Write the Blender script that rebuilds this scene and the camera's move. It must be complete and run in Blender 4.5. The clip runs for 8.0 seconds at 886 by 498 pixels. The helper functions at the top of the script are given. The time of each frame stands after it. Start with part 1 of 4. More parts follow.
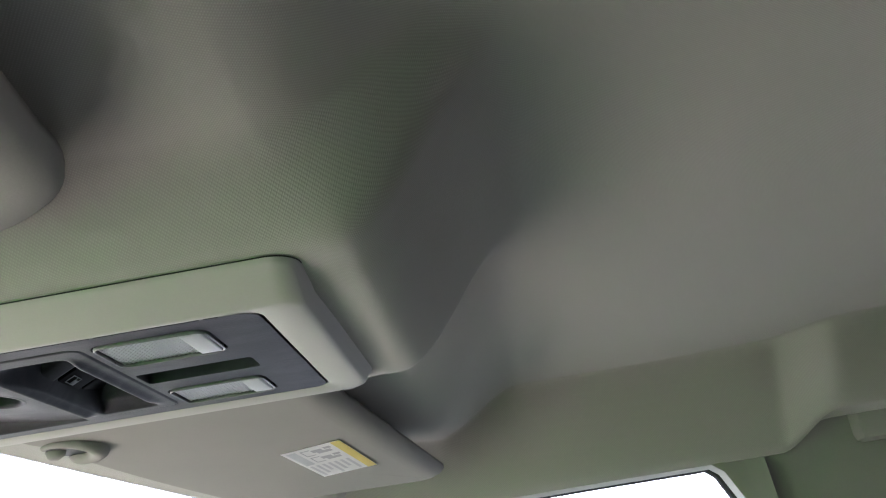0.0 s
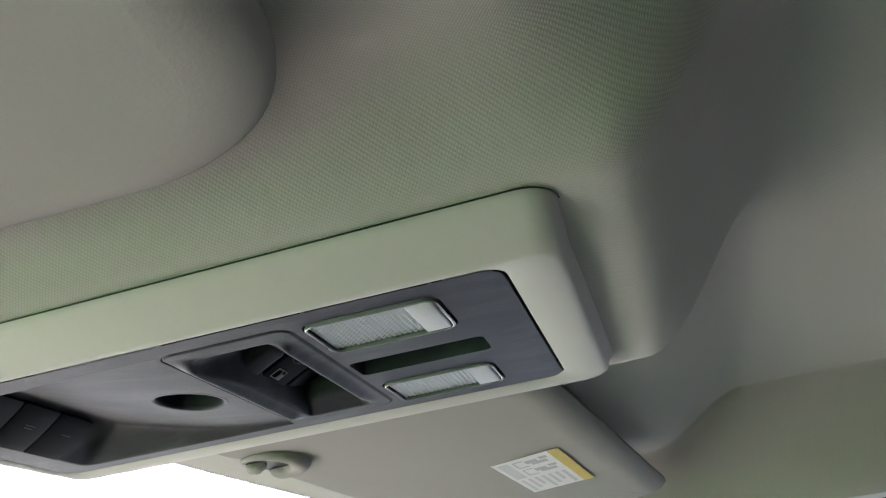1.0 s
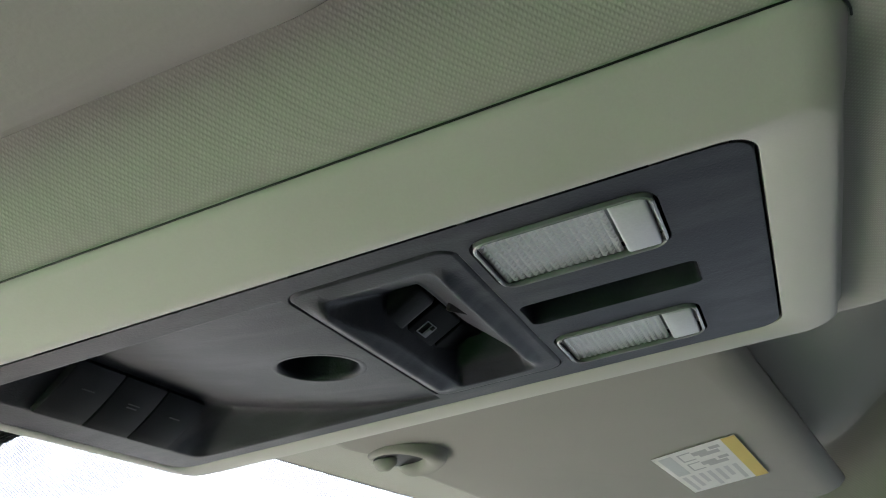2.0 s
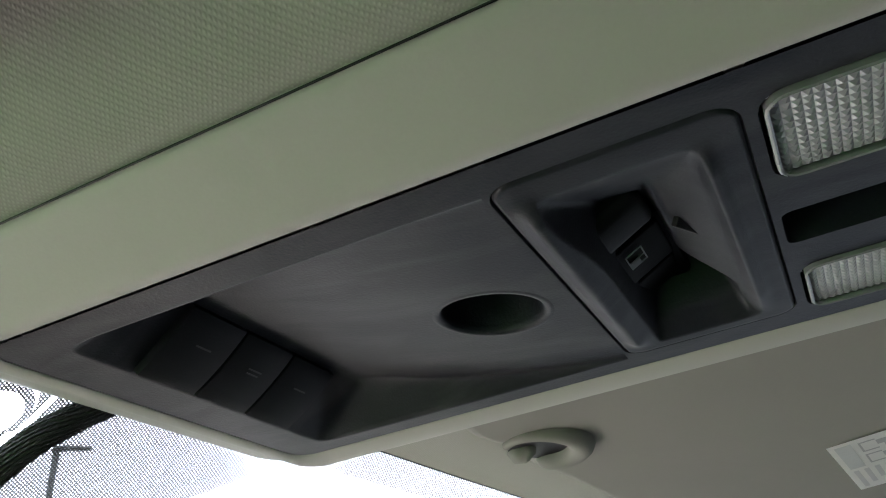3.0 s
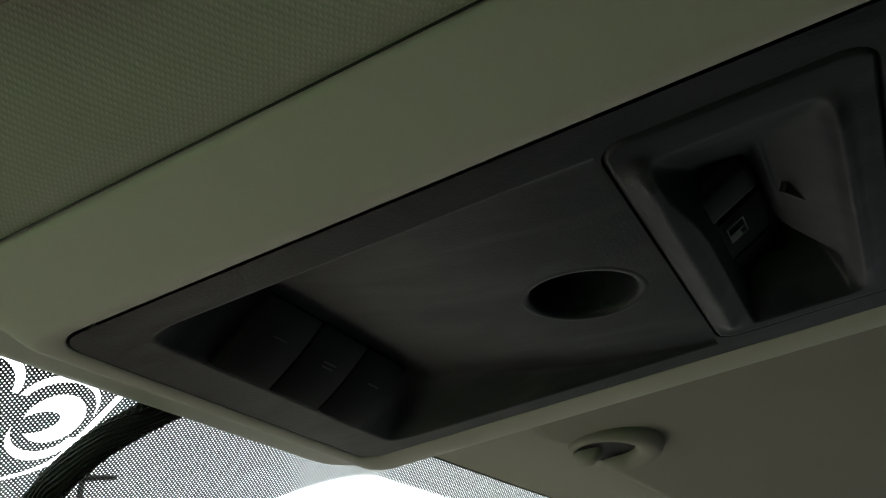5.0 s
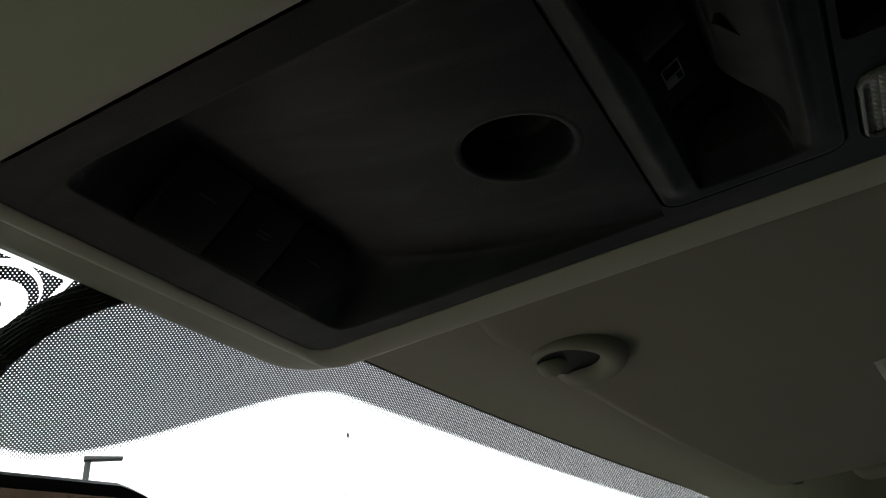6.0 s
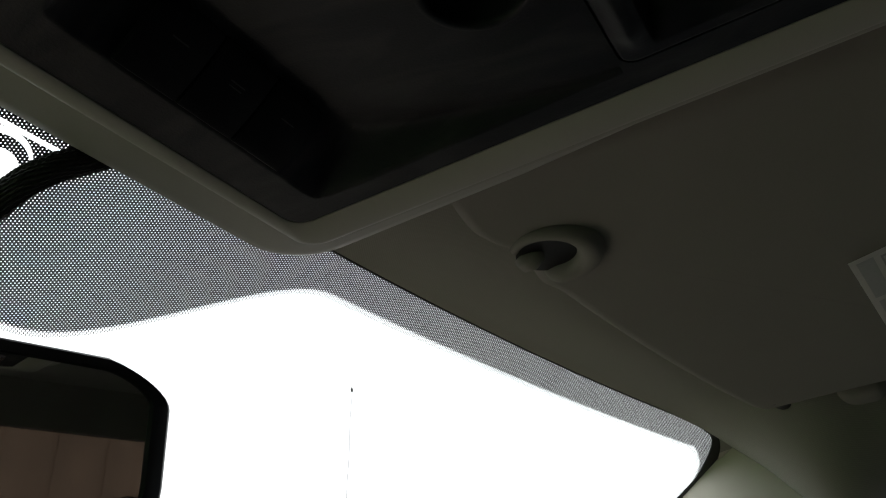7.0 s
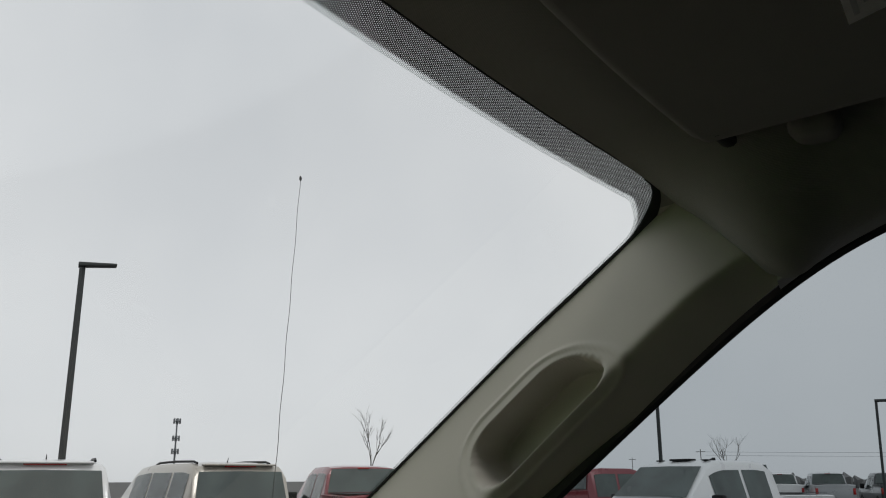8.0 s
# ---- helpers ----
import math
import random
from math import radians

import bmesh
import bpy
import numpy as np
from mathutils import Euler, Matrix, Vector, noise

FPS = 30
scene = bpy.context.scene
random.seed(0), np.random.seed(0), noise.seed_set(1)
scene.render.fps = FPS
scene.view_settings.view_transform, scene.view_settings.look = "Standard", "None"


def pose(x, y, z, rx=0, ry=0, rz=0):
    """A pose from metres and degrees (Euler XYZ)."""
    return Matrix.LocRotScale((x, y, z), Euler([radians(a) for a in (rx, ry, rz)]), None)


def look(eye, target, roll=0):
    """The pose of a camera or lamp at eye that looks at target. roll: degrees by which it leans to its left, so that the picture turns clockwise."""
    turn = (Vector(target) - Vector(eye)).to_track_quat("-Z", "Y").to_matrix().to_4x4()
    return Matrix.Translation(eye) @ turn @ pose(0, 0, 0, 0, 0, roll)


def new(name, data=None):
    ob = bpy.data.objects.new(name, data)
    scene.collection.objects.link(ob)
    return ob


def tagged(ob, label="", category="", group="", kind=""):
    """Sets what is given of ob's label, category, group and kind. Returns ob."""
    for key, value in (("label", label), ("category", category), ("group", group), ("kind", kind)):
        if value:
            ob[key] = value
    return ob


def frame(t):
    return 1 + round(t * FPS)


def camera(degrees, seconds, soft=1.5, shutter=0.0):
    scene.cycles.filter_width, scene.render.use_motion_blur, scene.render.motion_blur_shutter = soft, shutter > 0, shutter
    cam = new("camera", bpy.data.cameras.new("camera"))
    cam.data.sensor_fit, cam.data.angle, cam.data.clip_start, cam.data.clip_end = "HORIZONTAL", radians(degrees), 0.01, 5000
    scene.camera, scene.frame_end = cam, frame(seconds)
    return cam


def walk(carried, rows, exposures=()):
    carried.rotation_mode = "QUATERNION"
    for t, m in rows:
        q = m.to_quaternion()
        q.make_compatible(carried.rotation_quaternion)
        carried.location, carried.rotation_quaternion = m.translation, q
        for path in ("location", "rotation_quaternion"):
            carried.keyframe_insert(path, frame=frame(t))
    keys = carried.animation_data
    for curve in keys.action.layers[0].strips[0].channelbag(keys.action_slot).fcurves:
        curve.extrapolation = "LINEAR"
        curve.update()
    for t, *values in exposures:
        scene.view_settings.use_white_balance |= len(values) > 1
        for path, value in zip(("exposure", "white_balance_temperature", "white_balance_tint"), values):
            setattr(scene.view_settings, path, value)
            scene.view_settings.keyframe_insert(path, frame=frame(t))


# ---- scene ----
# ---- camera ----
# The cab is built in its own frame: x to the passenger's side, y towards the hood, z up,
# with the lower face of the overhead console in the plane z = 0.
TRUCK = pose(0, 0, 1.85, -5.83)
cam = camera(54.57, 8.0, soft=1.1)
PATH = (
    (0, -0.4473, -0.3996, -0.1328, 111.91, 8.41, -84.93),
    (0.5, -0.4153, -0.3805, -0.1333, 113.42, 7.86, -79.08),
    (1, -0.3636, -0.3426, -0.1234, 115.00, 7.43, -73.99),
    (1.5, -0.3149, -0.3112, -0.1205, 116.20, 7.16, -70.11),
    (2, -0.2854, -0.2804, -0.1182, 117.17, 7.20, -67.60),
    (2.2, -0.2760, -0.2641, -0.1166, 117.62, 7.15, -66.54),
    (3.3, -0.2216, -0.1901, -0.1040, 119.05, 6.93, -63.32),
    (3.5, -0.2223, -0.1858, -0.1037, 119.47, 6.98, -62.86),
    (4, -0.2216, -0.1821, -0.1043, 119.87, 7.46, -62.60),
    (4.2, -0.2234, -0.1827, -0.1040, 119.90, 7.57, -62.33),
    (5.5, -0.2202, -0.1729, -0.1212, 120.38, 7.78, -62.30),
    (6, -0.1921, -0.1807, -0.1408, 119.18, 7.67, -61.99),
    (6.5, -0.1907, -0.1825, -0.1527, 118.30, 7.50, -61.75),
    (7, -0.1791, -0.1846, -0.1879, 117.98, 7.25, -61.36),
    (7.3, -0.1479, -0.1850, -0.2029, 115.59, 6.70, -61.17),
    (7.5, -0.1167, -0.1975, -0.2148, 114.15, 6.46, -61.49),
    (7.8, -0.0834, -0.1983, -0.2442, 110.26, 5.58, -61.87),
    (8, -0.0659, -0.1751, -0.2620, 107.69, 5.43, -63.37),
)
EXPOSURE = ((0, 5.04, 5850, 19), (1.0, 5.04, 5850, 16), (2.2, 4.50, 5850, 11), (3.3, 4.08, 5950, 13), (4.0, 3.92, 6150, 10), (4.2, 3.78, 6250, 9), (5.5, 2.03, 6500, 0), (6.0, 1.7, 6500, 8), (6.5, 1.5, 6500, 9), (7.0, 1.5, 6500, 9), (7.5, 0.93, 6500, 10), (7.8, 0.4, 6500, 10), (8.0, 0.22, 6450, 10))
walk(cam, [(t, TRUCK @ pose(x, y, z, rx, ry, rz)) for t, x, y, z, rx, ry, rz in PATH], EXPOSURE)

# ---- world and sun: an even overcast ----
world = bpy.data.worlds.new("overcast")
scene.world = world
world.use_nodes = True
wn, wl = world.node_tree.nodes, world.node_tree.links
wn.clear()
sky = wn.new("ShaderNodeTexSky")
sky.sky_type, sky.sun_disc = "NISHITA", False
sky.sun_elevation, sky.sun_rotation = radians(38), radians(200)
hsv = wn.new("ShaderNodeHueSaturation")
hsv.inputs["Saturation"].default_value = 0.12
cloud_at = wn.new("ShaderNodeTexCoord")
cloud = wn.new("ShaderNodeTexNoise")
cloud.inputs["Scale"].default_value, cloud.inputs["Detail"].default_value = 2.2, 4
cloud_ramp = wn.new("ShaderNodeValToRGB")
cloud_ramp.color_ramp.elements[0].position, cloud_ramp.color_ramp.elements[0].color = 0.3, (5.6, 5.75, 5.95, 1)
cloud_ramp.color_ramp.elements[1].position, cloud_ramp.color_ramp.elements[1].color = 0.75, (6.9, 6.95, 7.0, 1)
veil = wn.new("ShaderNodeMix")
veil.data_type = "RGBA"
veil.inputs["Factor"].default_value = 0.86
back = wn.new("ShaderNodeBackground")
back.inputs["Strength"].default_value = 0.1
w_out = wn.new("ShaderNodeOutputWorld")
wl.new(sky.outputs[0], hsv.inputs["Color"])
wl.new(cloud_at.outputs["Generated"], cloud.inputs["Vector"])
wl.new(cloud.outputs["Fac"], cloud_ramp.inputs["Fac"])
wl.new(hsv.outputs[0], veil.inputs["A"])
wl.new(cloud_ramp.outputs[0], veil.inputs["B"])
wl.new(veil.outputs["Result"], back.inputs["Color"])
wl.new(back.outputs[0], w_out.inputs["Surface"])
sun = new("sun", bpy.data.lights.new("sun", "SUN"))
sun.data.energy, sun.data.angle, sun.data.color = 0.8, radians(20), (1, 0.97, 0.93)
sun.matrix_world = look((0, 0, 30), (8, 20, 0))


# ---- materials ----
def nodes_of(name):
    m = bpy.data.materials.new(name)
    m.use_nodes = True
    return m, m.node_tree.nodes, m.node_tree.links, m.node_tree.nodes["Principled BSDF"]


def surface(name, color, rough=0.6, metal=0.0, grain=400.0, bump=0.15, mottle=0.12, blotch=9.0, spread=0.0, coat=0.0, depth=0.0004, smear=0.0, spec=0.5):
    """A plain surface with a fine grain in its relief, and blotches in colour and gloss at a larger scale."""
    m, n, l, p = nodes_of(name)
    at = n.new("ShaderNodeTexCoord")
    fine = n.new("ShaderNodeTexNoise")
    fine.inputs["Scale"].default_value, fine.inputs["Detail"].default_value = grain, 3
    big = n.new("ShaderNodeTexNoise")
    big.inputs["Scale"].default_value, big.inputs["Detail"].default_value = blotch, 5
    for t in (fine, big):
        l.new(at.outputs["Object"], t.inputs["Vector"])
    both = n.new("ShaderNodeMath")
    both.operation = "MULTIPLY_ADD"
    both.inputs[1].default_value = 0.35
    l.new(fine.outputs["Fac"], both.inputs[0])
    l.new(big.outputs["Fac"], both.inputs[2])
    ramp = n.new("ShaderNodeValToRGB")
    ramp.color_ramp.elements[0].position, ramp.color_ramp.elements[1].position = 0.4, 0.95
    ramp.color_ramp.elements[0].color = (*[c * (1 - mottle) for c in color], 1)
    ramp.color_ramp.elements[1].color = (*[min(1, c * (1 + mottle)) for c in color], 1)
    l.new(both.outputs[0], ramp.inputs["Fac"])
    tint = ramp.outputs["Color"]
    if spread:
        info = n.new("ShaderNodeObjectInfo")
        shift = n.new("ShaderNodeHueSaturation")
        lift = n.new("ShaderNodeMapRange")
        lift.inputs["To Min"].default_value, lift.inputs["To Max"].default_value = 1 - spread, 1 + spread
        l.new(info.outputs["Random"], lift.inputs["Value"])
        l.new(lift.outputs[0], shift.inputs["Value"])
        l.new(tint, shift.inputs["Color"])
        tint = shift.outputs[0]
    if smear:
        # wiped dust: drawn-out streaks, thin and uneven
        pull = n.new("ShaderNodeMapping")
        pull.inputs["Scale"].default_value = (55, 16, 30)
        pull.inputs["Rotation"].default_value = (0, 0, radians(28))
        l.new(at.outputs["Object"], pull.inputs["Vector"])
        wiped = n.new("ShaderNodeTexNoise")
        wiped.inputs["Scale"].default_value, wiped.inputs["Detail"].default_value = 1.0, 6
        wiped.inputs["Distortion"].default_value = 0.8
        l.new(pull.outputs[0], wiped.inputs["Vector"])
        thin = n.new("ShaderNodeMapRange")
        thin.inputs["From Min"].default_value, thin.inputs["From Max"].default_value = 0.45, 0.8
        l.new(wiped.outputs["Fac"], thin.inputs["Value"])
        dust = n.new("ShaderNodeMix")
        dust.data_type = "RGBA"
        l.new(thin.outputs[0], dust.inputs["Factor"])
        l.new(tint, dust.inputs["A"])
        dust.inputs["B"].default_value = (*[c + smear for c in color], 1)
        tint = dust.outputs["Result"]
    l.new(tint, p.inputs["Base Color"])
    gloss = n.new("ShaderNodeMapRange")
    gloss.inputs["To Min"].default_value, gloss.inputs["To Max"].default_value = max(0.02, rough - 0.1), min(1, rough + 0.1)
    l.new(big.outputs["Fac"], gloss.inputs["Value"])
    l.new(gloss.outputs[0], p.inputs["Roughness"])
    p.inputs["Metallic"].default_value = metal
    p.inputs["Specular IOR Level"].default_value = spec
    p.inputs["Coat Weight"].default_value = coat
    b = n.new("ShaderNodeBump")
    b.inputs["Strength"].default_value, b.inputs["Distance"].default_value = bump, depth
    l.new(fine.outputs["Fac"], b.inputs["Height"])
    l.new(b.outputs[0], p.inputs["Normal"])
    return m


def cloth(name, dark, light, pitch=0.00125):
    """A knitted lining: slanting rows of small stitches, in relief and in colour, with faint soiling."""
    m, n, l, p = nodes_of(name)
    at = n.new("ShaderNodeTexCoord")
    turn = n.new("ShaderNodeMapping")
    turn.inputs["Rotation"].default_value = (0, 0, radians(-38))
    l.new(at.outputs["Object"], turn.inputs["Vector"])
    waves = []
    for axis, scale in (("X", 1 / pitch), ("Y", 1 / (pitch * 0.82))):
        w = n.new("ShaderNodeTexWave")
        w.bands_direction, w.wave_profile = axis, "SIN"
        w.inputs["Scale"].default_value = scale / 20 * 6.2832
        w.inputs["Distortion"].default_value = 0.9
        w.inputs["Detail"].default_value, w.inputs["Detail Scale"].default_value = 1.0, 4.0
        l.new(turn.outputs[0], w.inputs["Vector"])
        waves.append(w)
    # a stitch stands where the two rows cross
    knit = n.new("ShaderNodeMath")
    knit.operation = "MULTIPLY"
    l.new(waves[0].outputs["Fac"], knit.inputs[0])
    l.new(waves[1].outputs["Fac"], knit.inputs[1])
    add = n.new("ShaderNodeMath")
    add.operation = "MULTIPLY_ADD"
    add.inputs[1].default_value = 0.25
    l.new(waves[0].outputs["Fac"], add.inputs[0])
    l.new(knit.outputs[0], add.inputs[2])
    soil = n.new("ShaderNodeTexNoise")
    soil.inputs["Scale"].default_value, soil.inputs["Detail"].default_value = 14, 6
    l.new(at.outputs["Object"], soil.inputs["Vector"])
    mix = n.new("ShaderNodeMath")
    mix.operation = "MULTIPLY_ADD"
    mix.inputs[1].default_value = 0.55
    l.new(soil.outputs["Fac"], mix.inputs[0])
    l.new(add.outputs[0], mix.inputs[2])
    ramp = n.new("ShaderNodeValToRGB")
    ramp.color_ramp.elements[0].position, ramp.color_ramp.elements[0].color = 0.25, (*dark, 1)
    ramp.color_ramp.elements[1].position, ramp.color_ramp.elements[1].color = 1.0, (*light, 1)
    half = n.new("ShaderNodeMath")
    half.operation = "MULTIPLY"
    half.inputs[1].default_value = 0.55
    l.new(mix.outputs[0], half.inputs[0])
    l.new(half.outputs[0], ramp.inputs["Fac"])
    l.new(ramp.outputs[0], p.inputs["Base Color"])
    p.inputs["Roughness"].default_value = 0.95
    p.inputs["Sheen Weight"].default_value = 0.15
    p.inputs["Specular IOR Level"].default_value = 0.15
    b = n.new("ShaderNodeBump")
    b.inputs["Strength"].default_value, b.inputs["Distance"].default_value = 0.24, 0.0004
    l.new(add.outputs[0], b.inputs["Height"])
    l.new(b.outputs[0], p.inputs["Normal"])
    return m


def pane(name, tint, gloss=0.06):
    """Thin glass: lets light straight through, tinted, with a weak reflection that grows at a slant."""
    m, n, l, p = nodes_of(name)
    n.remove(p)
    clear, shine, mix, fres = n.new("ShaderNodeBsdfTransparent"), n.new("ShaderNodeBsdfGlossy"), n.new("ShaderNodeMixShader"), n.new("ShaderNodeFresnel")
    clear.inputs["Color"].default_value = (*tint, 1)
    shine.inputs["Roughness"].default_value = 0.02
    weak = n.new("ShaderNodeMath")
    weak.operation = "MULTIPLY"
    weak.inputs[1].default_value = gloss
    l.new(fres.outputs[0], weak.inputs[0])
    l.new(weak.outputs[0], mix.inputs["Fac"])
    l.new(clear.outputs[0], mix.inputs[1])
    l.new(shine.outputs[0], mix.inputs[2])
    l.new(mix.outputs[0], n["Material Output"].inputs["Surface"])
    return m


trim = surface("trim_plastic", (0.27, 0.266, 0.240), 0.6, grain=900, bump=0.12, mottle=0.05, blotch=12, spec=0.3)
visor_skin = surface("visor_vinyl", (0.190, 0.186, 0.167), 0.85, grain=700, bump=0.2, mottle=0.05, blotch=10, spec=0.08)
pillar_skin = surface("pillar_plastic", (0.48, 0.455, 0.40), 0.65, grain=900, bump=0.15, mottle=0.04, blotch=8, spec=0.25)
charcoal = surface("charcoal_plastic", (0.0066, 0.0075, 0.0116), 0.52, grain=1100, bump=0.35, mottle=0.3, blotch=24, depth=0.0003, smear=0.024, spec=0.16)
black = surface("black_plastic", (0.006, 0.006, 0.007), 0.5, grain=900, bump=0.2, mottle=0.2, spec=0.25)
rubber = surface("black_rubber", (0.012, 0.012, 0.012), 0.7, grain=600, bump=0.2)
lining = cloth("headliner_cloth", (0.214, 0.211, 0.186), (0.256, 0.252, 0.224))
wind_glass = pane("windshield_glass", (0.95, 0.965, 0.96))
# green is added here to colour light through the unseen driver's window
left_glass = pane("added_green_glass", (0.37, 0.95, 0.30))
right_glass = pane("blue_tinted_glass", (0.52, 0.56, 0.58))
seat_cloth = surface("seat_cloth", (0.03, 0.03, 0.03), 0.9, grain=300, bump=0.3)
dash_skin = surface("dash_vinyl", (0.50, 0.42, 0.345), 0.7, grain=500, bump=0.2, spec=0.2)
panel_skin = surface("door_vinyl", (0.05, 0.047, 0.043), 0.7, grain=500, bump=0.2, spec=0.2)
rear_trim = surface("rear_trim_plastic", (0.22, 0.216, 0.196), 0.7, grain=700, bump=0.15, spec=0.2)

# ---- building helpers ----
BASE = {}


def thing(name, base, label, category, group="", kind="", matrix=None):
    """An Empty that carries the parts of a thing; base: its foot in the frame that the parts are drawn in."""
    ob = new(name)
    m = TRUCK if matrix is None else matrix
    ob.matrix_world = m @ Matrix.Translation(base)
    ob.empty_display_size = 0.05
    BASE[ob.name] = Vector(base)
    return tagged(ob, label, category, group, kind)


def finish(bm, smooth):
    bmesh.ops.recalc_face_normals(bm, faces=bm.faces)
    if smooth:
        for f in bm.faces:
            f.smooth = True
        if smooth < 180:
            for e in bm.edges:
                if len(e.link_faces) == 2 and e.calc_face_angle(0) > radians(smooth):
                    e.smooth = False


def part(name, bm, material, parent, label="", smooth=40, kind=""):
    base = BASE[parent.name]
    bmesh.ops.translate(bm, verts=bm.verts, vec=-base)
    finish(bm, smooth)
    me = bpy.data.meshes.new(name)
    bm.to_mesh(me)
    bm.free()
    me.materials.append(material)
    ob = new(name, me)
    ob.parent = parent
    BASE[ob.name] = base
    return tagged(ob, label, kind=kind)


def solid(name, bm, material, label, category, group="", kind="", smooth=40, base=(0, 0, 0), matrix=None):
    """A thing that is one mesh."""
    bmesh.ops.translate(bm, verts=bm.verts, vec=-Vector(base))
    finish(bm, smooth)
    me = bpy.data.meshes.new(name)
    bm.to_mesh(me)
    bm.free()
    me.materials.append(material)
    ob = new(name, me)
    ob.matrix_world = (TRUCK if matrix is None else matrix) @ Matrix.Translation(base)
    BASE[ob.name] = Vector(base)
    return tagged(ob, label, category, group, kind)


def loft(rings, close=True, caps=(False, False), bm=None):
    bm = bm or bmesh.new()
    rows = [[bm.verts.new(p) for p in ring] for ring in rings]
    for a, b in zip(rows, rows[1:]):
        for i in range(len(a) if close else len(a) - 1):
            j = (i + 1) % len(a)
            bm.faces.new((a[i], a[j], b[j], b[i]))
    if caps[0]:
        bm.faces.new(rows[0])
    if caps[1]:
        bm.faces.new(rows[-1])
    return bm


def sheet(fn, nu, nv, bm=None):
    """A grid of nu x nv faces; fn(u, v) gives the point for u, v in 0..1."""
    return loft([[fn(i / nu, j / nv) for i in range(nu + 1)] for j in range(nv + 1)], close=False, bm=bm)


def rounded(x0, x1, y0, y1, r, n=5, z=0.0):
    """The outline of a rectangle with round corners; r: one radius, or four from (x1, y1) on, counter-clockwise."""
    rs = r if isinstance(r, (tuple, list)) else (r,) * 4
    pts = []
    for k, (cx, cy, q) in enumerate(((x1, y1, rs[0]), (x0, y1, rs[1]), (x0, y0, rs[2]), (x1, y0, rs[3]))):
        sx, sy = (1, 1) if k == 0 else (-1, 1) if k == 1 else (-1, -1) if k == 2 else (1, -1)
        for i in range(n + 1):
            a = radians(90 * k + 90 * i / n)
            pts.append(Vector((cx - sx * q + q * math.cos(a), cy - sy * q + q * math.sin(a), z)))
    return pts


def inset(ring, d, z=None):
    """The ring, drawn in by d, at the height z."""
    n = len(ring)
    out = []
    for i in range(n):
        t = (ring[(i + 1) % n] - ring[i - 1])
        t.z = 0
        t.normalize()
        p = ring[i] + Vector((-t.y, t.x, 0)) * d
        if z is not None:
            p.z = z
        out.append(p)
    return out


def block(x0, x1, y0, y1, z0, z1, bevel=0.002, seg=2, bm=None):
    bm = bm or bmesh.new()
    made = bmesh.ops.create_cube(bm, size=1.0)
    for v in made["verts"]:
        v.co = Vector(((x0 + x1) / 2 + v.co.x * (x1 - x0), (y0 + y1) / 2 + v.co.y * (y1 - y0), (z0 + z1) / 2 + v.co.z * (z1 - z0)))
    if bevel:
        edges = {e for v in made["verts"] for e in v.link_edges}
        bmesh.ops.bevel(bm, geom=list(edges), offset=bevel, segments=seg, profile=0.5, affect="EDGES")
    return bm


def tube(points, radius, n=10, bm=None, closed=False):
    """A round bar along points; radius: one number or one a point."""
    pts = [Vector(p) for p in points]
    rings = []
    for i, p in enumerate(pts):
        t = (pts[min(i + 1, len(pts) - 1)] - pts[max(i - 1, 0)]).normalized()
        a = t.orthogonal().normalized() if i == 0 else (a - t * a.dot(t)).normalized()
        b = t.cross(a)
        r = radius[i] if isinstance(radius, (list, tuple)) else radius
        rings.append([p + (a * math.cos(2 * math.pi * k / n) + b * math.sin(2 * math.pi * k / n)) * r for k in range(n)])
    return loft(rings, True, (True, True), bm)


def fill(loops, bm=None):
    """A flat face within the first loop, with the other loops as holes."""
    bm = bm or bmesh.new()
    edges = []
    for loop in loops:
        vs = [bm.verts.new(p) for p in loop]
        edges += [bm.edges.new((vs[i], vs[(i + 1) % len(vs)])) for i in range(len(vs))]
    bmesh.ops.triangle_fill(bm, use_beauty=True, use_dissolve=False, edges=edges, normal=(0, 0, -1))
    return bm


def step(a, b, x):
    t = min(1, max(0, (x - a) / (b - a)))
    return t * t * (3 - 2 * t)


def soft_min(values, k):
    return -k * math.log(sum(math.exp(-max(-50, min(50, v / k))) for v in values))


# ---- the shell of the cab ----
def glass_edge(x):
    """How far forward the windshield's upper edge stands at x."""
    return 0.056 - 0.23 * x * x


def edge_height(x):
    return 0.045 - 0.075 * x * x


def door_top(y):
    """Height of the side window's upper edge at y: level along the door, falling along the pillar."""
    return -0.030 - 0.70 * 0.06 * math.log(1 + math.exp((y + 0.20) / 0.06))


def rim_height(y):
    """Height of the lining's side edge, up to the seam with the pillar trim."""
    s = step(-0.190, -0.080, y)
    return door_top(y) * (1 - s) + (door_top(-0.133) + (y + 0.133) * 1.15) * s


CENTRE = 0.004


def smooth01(t):
    t = min(1.0, max(0.0, t))
    return t * t * (3 - 2 * t)


